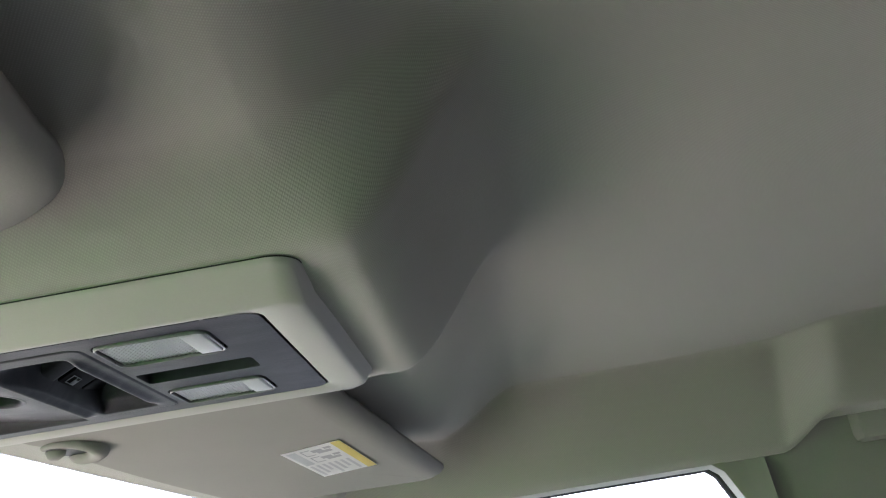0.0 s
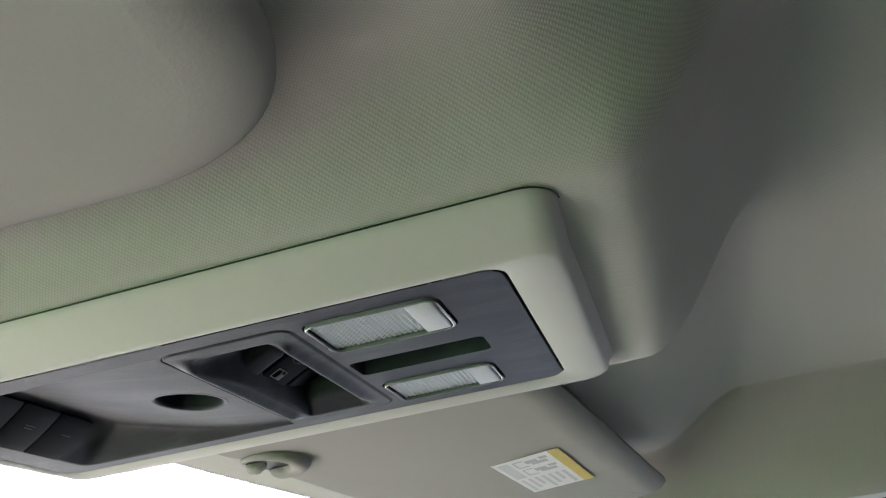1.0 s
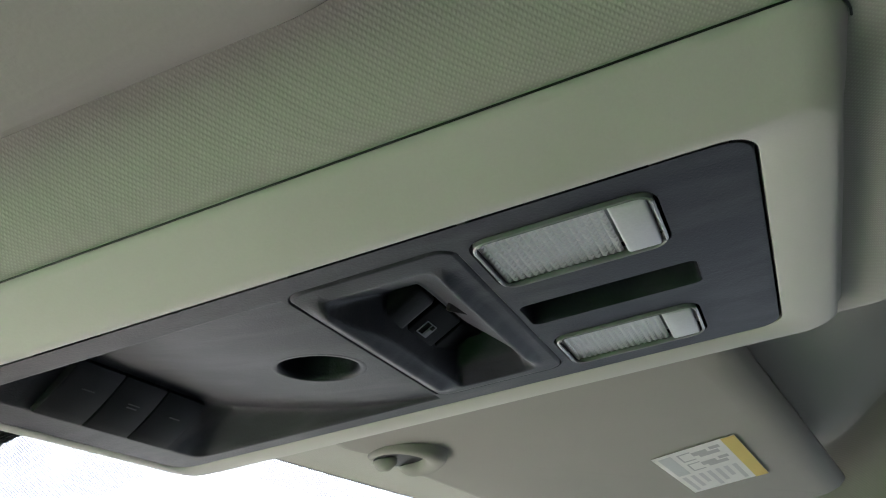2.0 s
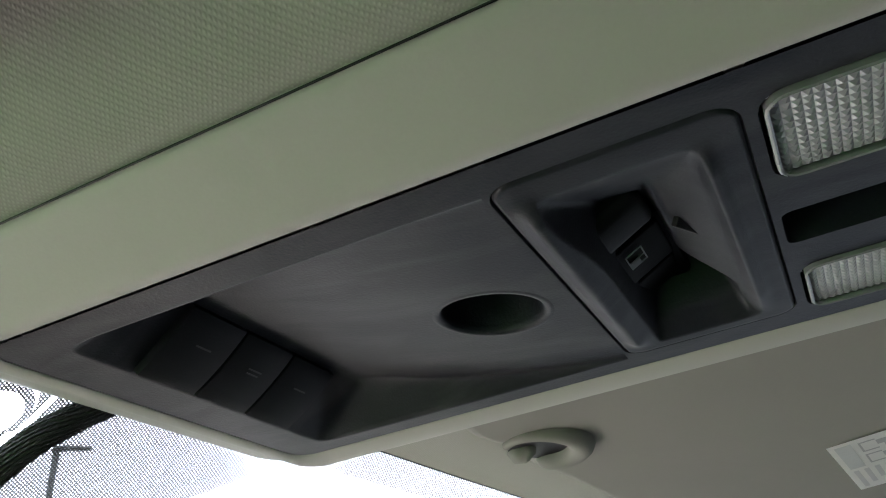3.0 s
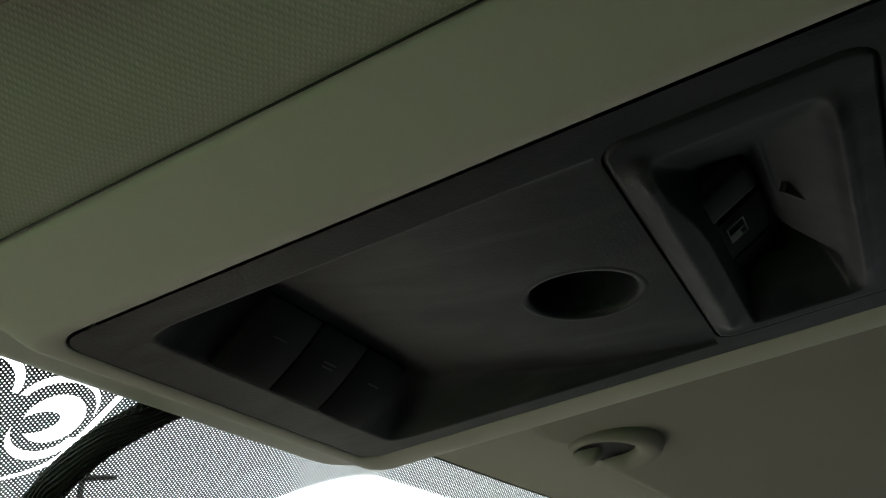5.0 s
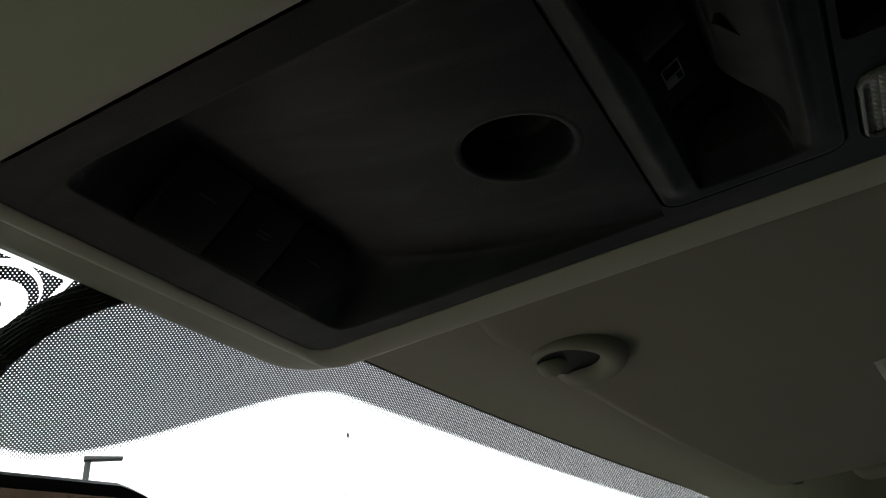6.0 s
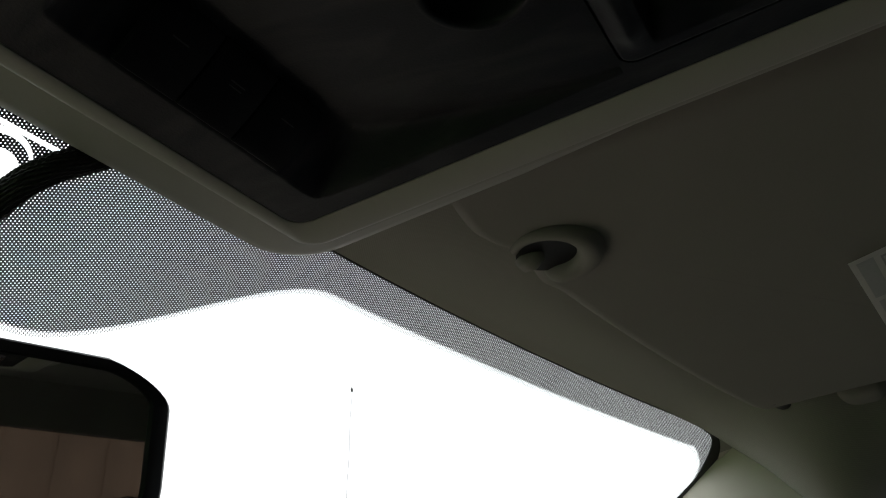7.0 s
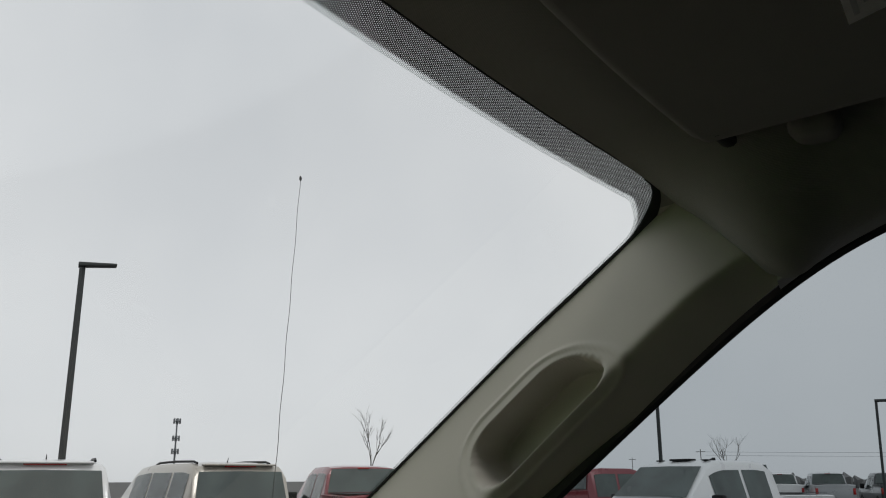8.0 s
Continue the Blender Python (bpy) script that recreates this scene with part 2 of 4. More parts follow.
def lining_height(x, y):
    # low over the visors, rising behind them to the roof over the seats
    roof = 0.100 + 0.014 * step(-0.55, -1.05, y)
    z = 0.045 + (roof - 0.045) * step(-0.318, -0.438, y)
    near = glass_edge(x) - y
    z += (edge_height(x) - z) * (1 - step(0.02, 0.19, near))
    z -= 0.004 * math.exp(-((near - 0.055) / 0.035) ** 2) * step(0.12, 0.17, abs(x))
    # the pad that carries the console: a steep flank to both sides, a ramp to the rear
    low = 0.0092 + 0.0024 * min(1, max(0, -y / 0.31)) * (1 - step(-0.10, -0.06, x))
    pad = low + (roof - low) * smooth01((-0.342 - y) / 0.098)
    flank = smooth01((abs(x - CENTRE) - 0.112) / 0.050)
    z += (pad - z) * (1 - flank) * (1 - step(0.0, 0.045, y))
    # open above the console
    if abs(x - CENTRE) < 0.094 and -0.315 < y < 0.0:
        z = 0.060
    # the rail over the doors, with a fuller corner above the post between them
    full = step(-0.755, -0.83, y)
    side = step(0.54 + 0.105 * step(-0.12, -0.38, y), 0.712, abs(x) + 0.055 * full)
    return z * (1 - side) + soft_min((rim_height(y) + 0.045 * full, edge_height(x)), 0.008) * side


def lining_point(u, v):
    x = -0.712 + 1.424 * u
    y = -1.75 + (glass_edge(x) + 1.75) * (1 - (1 - v) ** 1.35)
    return Vector((x, y, lining_height(x, y)))


headliner = solid("ceiling", sheet(lining_point, 240, 260), lining, "grey-beige knitted cloth headliner with a padded centre", "ceiling", kind="structure", smooth=180)
roof_skin = surface("roof_paint", (0.3, 0.3, 0.3), 0.4)
roof_bm = sheet(lambda u, v: Vector((-0.76 + 1.52 * u, -1.85 + (glass_edge(-0.76 + 1.52 * u) + 1.845) * v, 0.185 - 0.055 * abs(2 * u - 1) ** 4 - 0.115 * v ** 14)), 40, 40)
solid("roof_panel", roof_bm, roof_skin, "painted steel roof panel over the headliner", "roof", kind="structure", smooth=180)


def glass_point(x, w):
    """A point of the windshield: x across at the upper edge, w metres forward."""
    s = 1 + 0.30 * w
    return Vector((x * s, glass_edge(x) + w, edge_height(x) - 0.60 * w))


windshield = thing("windshield", (0, 0.02, 0.0), "wide raked laminated windshield with a dotted dark edge", "windshield", kind="structure")
gl = part("pane", sheet(lambda u, v: glass_point(-0.72 + 1.44 * u, -0.005 + 0.86 * v), 40, 24), wind_glass, windshield, "clear glass", smooth=180)
gl.visible_shadow = False


def frit_depth(x):
    """How far the printed dots reach down from the glass edge: a narrow band, and a deep apron in the middle."""
    return 0.0222 + 0.0713 * (1 - step(0.055, 0.20, abs(x)))


def dotted(name):
    """Black ceramic dots on clear glass; UV: metres across and down, and a second map with the distance to the printed edge."""
    m, n, l, p = nodes_of(name)
    p.inputs["Base Color"].default_value = (0.006, 0.006, 0.007, 1)
    p.inputs["Roughness"].default_value = 0.5
    uv, far = n.new("ShaderNodeUVMap"), n.new("ShaderNodeUVMap")
    uv.uv_map, far.uv_map = "metres", "edge"
    sep, sepf = n.new("ShaderNodeSeparateXYZ"), n.new("ShaderNodeSeparateXYZ")
    l.new(uv.outputs[0], sep.inputs[0])
    l.new(far.outputs[0], sepf.inputs[0])

    def op(kind, a, b=None, c=None):
        k = n.new("ShaderNodeMath")
        k.operation = kind
        for i, v in enumerate((a, b, c)):
            if v is None:
                continue
            if isinstance(v, (int, float)):
                k.inputs[i].default_value = v
            else:
                l.new(v, k.inputs[i])
        return k.outputs[0]

    def lattice(px, py, off):
        a = op("SUBTRACT", op("FRACT", op("ADD", op("DIVIDE", sep.outputs["X"], px), off)), 0.5)
        b = op("SUBTRACT", op("FRACT", op("ADD", op("DIVIDE", sep.outputs["Y"], py), off)), 0.5)
        a, b = op("MULTIPLY", a, px), op("MULTIPLY", b, py)
        return op("SQRT", op("ADD", op("MULTIPLY", a, a), op("MULTIPLY", b, b)))

    pitch = 0.00148
    d = op("MINIMUM", lattice(pitch * 2, pitch, 0.0), lattice(pitch * 2, pitch, 0.5))
    # clear dots in a black ground, growing until they merge at the printed edge
    fade = op("MINIMUM", 1.0, op("MAXIMUM", 0.0, op("DIVIDE", op("SUBTRACT", 0.0048, sepf.outputs["X"]), 0.0020)))
    size = op("ADD", 0.00033, op("MULTIPLY", fade, 0.00036))
    hole = op("LESS_THAN", d, size)

    def band(v, lo, hi):
        return op("MULTIPLY", op("GREATER_THAN", v, lo), op("LESS_THAN", v, hi))

    # a crest of plain curves left clear in the print, the same on both sides of the middle
    cx = -0.0215
    mir = op("ABSOLUTE", op("SUBTRACT", sep.outputs["X"], cx))
    y = sep.outputs["Y"]

    def oval(fx, fy, rx, ry, turn):
        ca, sa = math.cos(radians(turn)), math.sin(radians(turn))
        u, v = op("SUBTRACT", mir, fx), op("SUBTRACT", y, fy)
        a = op("DIVIDE", op("ADD", op("MULTIPLY", u, ca), op("MULTIPLY", v, sa)), rx)
        b = op("DIVIDE", op("SUBTRACT", op("MULTIPLY", v, ca), op("MULTIPLY", u, sa)), ry)
        return op("LESS_THAN", op("SQRT", op("ADD", op("MULTIPLY", a, a), op("MULTIPLY", b, b))), 1.0)

    bow = op("MULTIPLY", op("POWER", op("MAXIMUM", op("SUBTRACT", y, 0.055), 0.0), 2.0), 37.0)
    side = op("ABSOLUTE", op("SUBTRACT", mir, op("SUBTRACT", op("SUBTRACT", 0.0393, op("MULTIPLY", y, 0.05)), bow)))
    rim = op("MULTIPLY", op("LESS_THAN", side, 0.0015), band(y, 0.0195, 0.0845))
    top = op("MULTIPLY", band(y, 0.0195, 0.0218), op("LESS_THAN", mir, 0.0395))
    horn = op("MULTIPLY", oval(0.0205, 0.0425, 0.0118, 0.0122, 0), op("SUBTRACT", 1.0, oval(0.0155, 0.0462, 0.0085, 0.0052, -37)))
    brow = op("MULTIPLY", op("MULTIPLY", oval(0.0175, 0.0375, 0.0170, 0.0160, 0), op("SUBTRACT", 1.0, oval(0.0188, 0.0402, 0.0160, 0.0156, 0))), op("LESS_THAN", y, 0.0365))
    snout = op("MULTIPLY", op("MULTIPLY", oval(0.0215, 0.0500, 0.0138, 0.0140, 0), op("SUBTRACT", 1.0, oval(0.0200, 0.0468, 0.0128, 0.0128, 0))), op("GREATER_THAN", y, 0.0485))
    for s in (rim, top, horn, brow, snout):
        hole = op("MAXIMUM", hole, s)
    clear, mix = n.new("ShaderNodeBsdfTransparent"), n.new("ShaderNodeMixShader")
    clear.inputs["Color"].default_value = (0.97, 0.99, 0.98, 1)
    l.new(hole, mix.inputs["Fac"])
    l.new(p.outputs[0], mix.inputs[1])
    l.new(clear.outputs[0], mix.inputs[2])
    l.new(mix.outputs[0], n["Material Output"].inputs["Surface"])
    return m


dots = dotted("ceramic_dots")


ROUND = 0.055


def frit():
    """The printed band, a skin just inside the glass."""
    nx, ny = 220, 16
    bm = bmesh.new()
    um, ue = bm.loops.layers.uv.new("metres"), bm.loops.layers.uv.new("edge")
    grid = {}
    for i in range(nx + 1):
        x = (-0.712 + ROUND) + 2 * (0.712 - ROUND) * i / nx
        for j in range(ny + 1):
            w = -0.004 + (frit_depth(x) + 0.004) * j / ny
            grid[i, j] = (bm.verts.new(glass_point(x, w) - Vector((0, 0.0006, 0.0012))), x, w * 1.166, (frit_depth(x) - w) * 1.166)
    for i in range(nx):
        for j in range(ny):
            f = bm.faces.new([grid[k][0] for k in ((i, j), (i + 1, j), (i + 1, j + 1), (i, j + 1))])
            for loop, k in zip(f.loops, ((i, j), (i + 1, j), (i + 1, j + 1), (i, j + 1))):
                loop[um].uv = (grid[k][1], grid[k][2])
                loop[ue].uv = (grid[k][3], 0)
    return bm


part("frit_band", frit(), dots, windshield, "black ceramic dots that fade towards the glass", smooth=180)


def corner_path():
    """The printed edge round the glass corner: (x, w) on the glass, the way inwards, and how far along the round it is."""
    out = [((0.712 - ROUND, 0.0), (0.0, 1.0), 0.0)]
    for i in range(1, 25):
        a = radians(90 * i / 24)
        out.append(((0.712 - ROUND + ROUND * math.sin(a), ROUND - ROUND * math.cos(a)), (-math.sin(a), math.cos(a)), i / 24))
    for i in range(1, 41):
        out.append(((0.712, ROUND + 0.75 * (i / 40) ** 1.5), (-1.0, 0.0), 1.0))
    return out


def pillar_frit(side):
    """The printed dots round the corner and down the pillar, growing narrower."""
    bm = bmesh.new()
    um, ue = bm.loops.layers.uv.new("metres"), bm.loops.layers.uv.new("edge")
    grid, nw, path = {}, 6, corner_path()
    for i, ((x, w), (nx, nw_in), t) in enumerate(path):
        wide = 0.0222 - 0.0092 * step(0.3, 1.0, t) + 0.009 * step(0.03, 0.20, w)
        for j in range(nw + 1):
            d = wide * j / nw
            p = glass_point(x + nx * d, w + nw_in * d) - Vector((0, 0.0006, 0.0012))
            p.x *= side
            grid[i, j] = (bm.verts.new(p), p.x, (w + nw_in * d) * 1.166, wide - d)
    for i in range(len(path) - 1):
        for j in range(nw):
            ks = ((i, j), (i + 1, j), (i + 1, j + 1), (i, j + 1))
            f = bm.faces.new([grid[k][0] for k in ks])
            for loop, k in zip(f.loops, ks):
                loop[um].uv = (grid[k][1], grid[k][2])
                loop[ue].uv = (grid[k][3], 0)
    return bm


for side in (1, -1):
    part("frit_band", pillar_frit(side), dots, windshield, "black ceramic dots along the pillar", smooth=180)
# black urethane edge along the top and down both pillars
top_bead = loft([[glass_point(x, w) + Vector((0, 0, dz)) for w, dz in ((-0.003, 0.001), (-0.003, -0.0014), (-0.0012, -0.0014), (-0.0008, -0.0006))] for x in [-0.72 + 1.44 * i / 60 for i in range(61)]], True, (True, True))
part("edge_seal", top_bead, rubber, windshield, "black rubber seal")


def pillar_front(s):
    """The pillar trim's edge on the windshield; s: metres forward of the seam."""
    return glass_point(0.708 - 0.009 * step(0.03, 0.20, s), s + 0.012) - Vector((0, 0, 0.003))


def pillar_rear(s):
    y = -0.133 + s * 1.06
    return Vector((0.725 + 0.16 * max(0, s), y, door_top(y)))


def corner_fill(side):
    """The band of black rubber that follows the round of the glass corner and the pillar."""
    rows = []
    for (x, w), (nx, nw_in), t in corner_path():
        seal = 0.0015 + 0.0070 * step(0.1, 0.7, t) + 0.009 * step(0.03, 0.20, w)
        a = glass_point(min(0.722, x - nx * 0.03), max(-0.006, w - nw_in * 0.03))
        b = glass_point(x + nx * seal, w + nw_in * seal)
        rows.append([Vector((p.x * side, p.y, p.z - dz)) for p, dz in ((a, 0.001), (b, 0.0010), (b, 0.0030), (a, 0.0042))])
    return loft(rows, True, (True, True))


HANDLE = dict(mid=0.198, half=0.037)


def pillar_point(side, hollow):
    def fn(u, v):
        s = -0.016 + 0.916 * u ** 1.1
        a, b = pillar_front(s), pillar_rear(s)
        p = a.lerp(b, v)
        # a broad face towards the glass, bent sharply back to the door
        p.x -= max(0.0, soft_min((0.052 * v / 0.74, 0.052 * (1 - v) / 0.26), 0.005) + 0.0034) * step(-0.03, 0.09, s + 0.03)
        if hollow:
            # the hand hold: a long hollow with a soft edge
            du = max(0.0, abs(s + 0.018 * (v - 0.5) - HANDLE["mid"]) - HANDLE["half"] - 0.04 * (v - 0.57))
            dv = (v - 0.525) * 0.145
            d = (du ** 2.4 + abs(dv) ** 2.4) ** (1 / 2.4)
            p.x += 0.075 * (1 - step(0.0235, 0.0315, d))
            p.x -= 0.0022 * math.exp(-((d - 0.0435) / 0.0025) ** 2)
        p.x *= side
        return p
    return fn


for side, what in ((1, "passenger"), (-1, "driver")):
    pillar = thing("pillar_trim", (0.72 * side, 0.0, -0.1), "beige moulded windshield pillar trim with a hollow hand hold" if side > 0 else "beige moulded windshield pillar trim", "pillar trim", kind="structure")
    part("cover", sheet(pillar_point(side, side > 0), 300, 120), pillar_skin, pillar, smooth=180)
    part("corner_seal", corner_fill(side), rubber, pillar, "black rubber seal round the glass corner and down the pillar")
    corner = [c for c in corner_path() if c[2] < 1.0][::2]
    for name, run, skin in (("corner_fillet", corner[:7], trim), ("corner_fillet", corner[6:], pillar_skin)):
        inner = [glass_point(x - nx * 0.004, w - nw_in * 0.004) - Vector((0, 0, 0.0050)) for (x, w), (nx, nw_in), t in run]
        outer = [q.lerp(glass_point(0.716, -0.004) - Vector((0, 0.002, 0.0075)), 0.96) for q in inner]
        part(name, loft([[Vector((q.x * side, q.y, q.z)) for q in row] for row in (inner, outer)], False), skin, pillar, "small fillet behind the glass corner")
    seam = [pillar_point(side, False)((0.008 / 0.916) ** (1 / 1.1), i / 20) + Vector((-0.0068 * side, -0.0028, -0.0032)) for i in range(21)]
    part("seam", tube(seam, 0.0022, 6), black, pillar, "dark joint to the headliner")

# side glass, door frames and lower walls
# the driver's window is out of view; its green tint colours the incoming light
for side, tint, what in ((1, right_glass, "grey-blue"), (-1, left_glass, "green")):
    door = thing("door_1" if side > 0 else "door_2", (0.76 * side, -0.4, -0.5), "front cab door with %s tinted window" % what, "door", kind="structure")

    # driver's side, unseen: window shortened and post widened to block light
    shift = 0.0 if side > 0 else 0.58

    def opening(y):
        return door_top(y) - 0.075 * step(-0.665 + shift, -0.715 + shift, y)

    ys = [-0.735 + shift + (1.30 - shift) * i / 90 for i in range(91)]
    glass = loft([[Vector((side * (0.772 + 0.04 * max(0, -opening(y))), y, opening(y) + 0.02)) for y in ys], [Vector((side * 0.83, y, -0.56)) for y in ys]], False)
    g = part("window", glass, tint, door, "%s tinted glass" % what, smooth=180)
    g.visible_shadow = False
    frame_pts = [Vector((side * 0.752, y, opening(y) + 0.002)) for y in ys]
    part("window_seal", tube(frame_pts, 0.0075, 8), rubber, door, "black rubber seal")
    header = loft([[Vector((side * x, y, opening(y) + dz)) for x, dz in ((0.7105, 0.0), (0.728, -0.004), (0.745, 0.0), (0.79, 0.02), (0.79, 0.16), (0.745, 0.16), (0.7105, 0.012))] for y in ys if y < -0.128], True, (True, True))
    part("header", header, trim, door)
    part("lower_panel", block(side * 0.83 - 0.05, side * 0.83 + 0.05, -0.80, 0.60, -1.35, -0.52, 0.02), panel_skin, door)
    rear = thing("door_3" if side > 0 else "door_4", (0.76 * side, -1.2, -0.5), "rear cab door with dark window", "door", kind="structure")
    # on the driver's side shift stretches this post forward to shade the cab
    part("post", block(side * 0.79 - 0.05, side * 0.79 + 0.04, -1.06, -0.725 + shift, -1.35, 0.10, 0.015), rear_trim, rear)
    part("lower_panel", block(side * 0.83 - 0.05, side * 0.83 + 0.05, -1.75, -0.86, -1.35, -0.52, 0.02), panel_skin, rear)
    # tints differ by side to steer light; the driver's pane is darkened
    g = part("window", block(side * 0.79 - 0.003, side * 0.79 + 0.003, -1.62, -1.06, -0.54, -0.02, 0), pane("privacy_glass", (0.18, 0.165, 0.155) if side > 0 else (0.05, 0.055, 0.052)), rear, "dark privacy glass")
    g.visible_shadow = False
    part("header", block(side * 0.76 - 0.05, side * 0.76 + 0.05, -1.75, -0.86, -0.03, 0.14, 0.01), rear_trim, rear)
    part("rear_post", block(side * 0.78 - 0.05, side * 0.78 + 0.05, -1.80, -1.62, -0.54, 0.0, 0.01), rear_trim, rear)

back_wall = thing("wall_rear", (0, -1.78, -0.6), "rear cab wall with a wide window", "wall", kind="structure")
part("lower_wall", block(-0.84, 0.84, -1.84, -1.76, -1.35, -0.34, 0.01), panel_skin, back_wall)
part("upper_wall", block(-0.78, 0.78, -1.84, -1.76, 0.0, 0.14, 0.01), rear_trim, back_wall)
for side in (1, -1):
    part("side_wall", block(side * 0.73 - 0.06, side * 0.73 + 0.06, -1.84, -1.76, -0.34, 0.0, 0.01), rear_trim, back_wall)
rear_pane = part("pane", block(-0.67, 0.67, -1.803, -1.797, -0.34, 0.0, 0), pane("rear_glass", (0.36, 0.345, 0.335)), back_wall, "clear glass")
rear_pane.visible_shadow = False
solid("floor", block(-0.9, 0.9, -1.84, 1.0, -1.42, -1.34, 0), surface("floor_carpet", (0.07, 0.065, 0.055), 0.95), "dark carpeted cab floor", "floor", kind="structure")
dash = loft([[Vector((x, y, z + 0.02 * math.cos(x * 2.2))) for y, z in ((0.98, -1.34), (0.35, -1.34), (0.30, -0.95), (0.36, -0.66), (0.45, -0.60), (0.98, -0.58))] for x in [-0.85 + 1.7 * i / 20 for i in range(21)]], True, (True, True))
solid("dashboard", dash, dash_skin, "tan vinyl dashboard under the windshield", "dashboard", smooth=30, base=(0, 0.6, -1.34))


# ---- the overhead console ----
console = thing("overhead_console", (CENTRE, -0.15, 0.014), "beige overhead console with a charcoal insert, fixed to the headliner", "console")
PX0, PX1, PY0, PY1 = CENTRE - 0.0800, CENTRE + 0.0800, -0.2985, 0.0035


def surround(d, z):
    """The outer edge of the surround, drawn in by d at the height z, wider and higher at the driver's rear corner."""
    ring = inset(rounded(PX0 - 0.0335, PX1 + 0.028, PY0 - 0.0275, PY1 + 0.011, (0.013, 0.013, 0.013, 0.018), 8), d, z)
    for p in ring:
        k = min(1, max(0, -p.y / 0.31)) * (1 - step(-0.1, -0.06, p.x))
        p.x -= 0.0016 * k
        p.z += 0.0024 * k
    return ring


def console_frame():
    """The beige surround: level round the insert, with a long slope on the driver's side."""
    inner = rounded(PX0 - 0.0007, PX1 + 0.0007, PY0 - 0.0011, PY1 + 0.0007, 0.0097, 8)
    rings = [inset(inner, -0.0002, 0.0068), inset(inner, -0.0003, 0.0003), inset(inner, -0.0011, -0.0003)]
    lip = rounded(PX0 - 0.0075, PX1 + 0.020, PY0 - 0.022, PY1 + 0.008, (0.010, 0.010, 0.011, 0.014), 8)
    rings += [inset(lip, 0.0025, -0.0006), inset(lip, 0.0006, -0.0002), inset(lip, -0.0012, 0.0008)]
    rings += [surround(0.003, 0.0062), surround(0.0008, 0.0078), surround(0.0, 0.0098), surround(0.0, 0.022)]
    return loft(rings)


part("frame", console_frame(), trim, console, "smooth beige plastic surround", smooth=50)
gap_ring = rounded(PX0 - 0.0007, PX1 + 0.0007, PY0 - 0.0007, PY1 + 0.0007, 0.0097, 8)
part("gap", loft([inset(gap_ring, 0.0060, 0.0066), inset(gap_ring, -0.0015, 0.0066)]), black, console, "dark gap round the insert")
foot = [Vector((0.1165, -0.285, 0)), Vector((0.121, -0.22, 0)), Vector((0.128, -0.15, 0)), Vector((0.133, -0.085, 0))] + rounded(-0.127, 0.135, PY0, 0.0458, (0.032, 0.032, 0.004, 0.004), 8)[:18] + [Vector((-0.126, 0.008, 0.004)), Vector((-0.122, -0.012, 0.020))]
foot_rows = []
for k, p in enumerate(foot):
    t = (foot[min(k + 1, len(foot) - 1)] - foot[max(k - 1, 0)]).normalized()
    n = Vector((-t.y, t.x, 0))
    foot_rows.append([p + n * 0.0316 + Vector((0, 0, 0.0080)), p + n * 0.008 + Vector((0, 0, 0.0115)), p + n * 0.002 + Vector((0, 0, 0.0135)), p + Vector((0, 0, 0.0165)), p - n * 0.002 + Vector((0, 0, 0.048))])
part("base", loft(foot_rows, False), trim, console, "lower lip over the glass edge", smooth=50)
# a thin black tube draws the shade between surround and headliner
joint = surround(-0.0004, 0.0086)
part("joint", tube([joint[(i + 14) % len(joint)] for i in range(len(joint))][3:13], 0.00036, 6), black, console, "thin black line for the shaded gap to the headliner")

CX0, CX1, CY1 = CENTRE - 0.0670, CENTRE + 0.0690, -0.0145
HOLE = (CENTRE + 0.005, -0.1207, 0.0177)


def tray_depth(x, y):
    ramp = 0.0215 * min(1.0, max(0.0, (y + 0.158) / 0.128)) ** 1.9
    front = (CY1 - y) * 0.72
    left, right = (x - CX0) * 1.9, (CX1 - x) * 1.9
    if min(front, left, right) < -0.02:
        d = 0.0
    else:
        d = max(0.0, soft_min((ramp + 0.0012, soft_min((front, left, right), 0.0036)), 0.0017))
    return d


def tray():
    """The forward half of the insert: a flat rim and the open tray, its floor sloping in from the rear."""
    rad = 0.009

    def fn(u, v):
        y = -0.1475 + (PY1 + 0.1475) * v
        cut = 0.0
        if y > PY1 - rad:
            cut = rad - math.sqrt(max(0, rad * rad - (y - PY1 + rad) ** 2))
        x = PX0 + cut + (PX1 - PX0 - 2 * cut) * u
        return Vector((x, y, tray_depth(x, y)))
    bm = sheet(fn, 200, 190)
    gone = [f for f in bm.faces if math.hypot(f.calc_center_median().x - HOLE[0], f.calc_center_median().y - HOLE[1]) < HOLE[2] - 0.0002]
    bmesh.ops.delete(bm, geom=gone, context="FACES")
    return bm


insert = part("insert", tray(), charcoal, console, "charcoal grained plastic with an open tray", smooth=180)


def cup():
    """The round hole: a soft lip, a straight wall and a flat bottom."""
    rings = []
    for dr, dz in ((0.0024, 0.0002), (0.0010, -0.0002), (-0.0004, -0.0001), (-0.0012, 0.0008), (-0.0015, 0.0025), (-0.0019, 0.013), (-0.0032, 0.0155), (-0.008, 0.0162)):
        r = HOLE[2] + dr
        ring = []
        for i in range(64):
            a = 2 * math.pi * i / 64
            x, y = HOLE[0] + r * math.cos(a), HOLE[1] + r * math.sin(a)
            ring.append(Vector((x, y, (tray_depth(x, y) if dz < 0.003 else 0.004) + dz)))
        rings.append(ring)
    return loft(rings, True, (False, True))


part("hole_cup", cup(), charcoal, insert, "round hole in the tray floor", smooth=70)


def lamp_ring(x0, x1):
    return rounded(x0, x1, -0.2695, -0.2125, 0.006, 4)


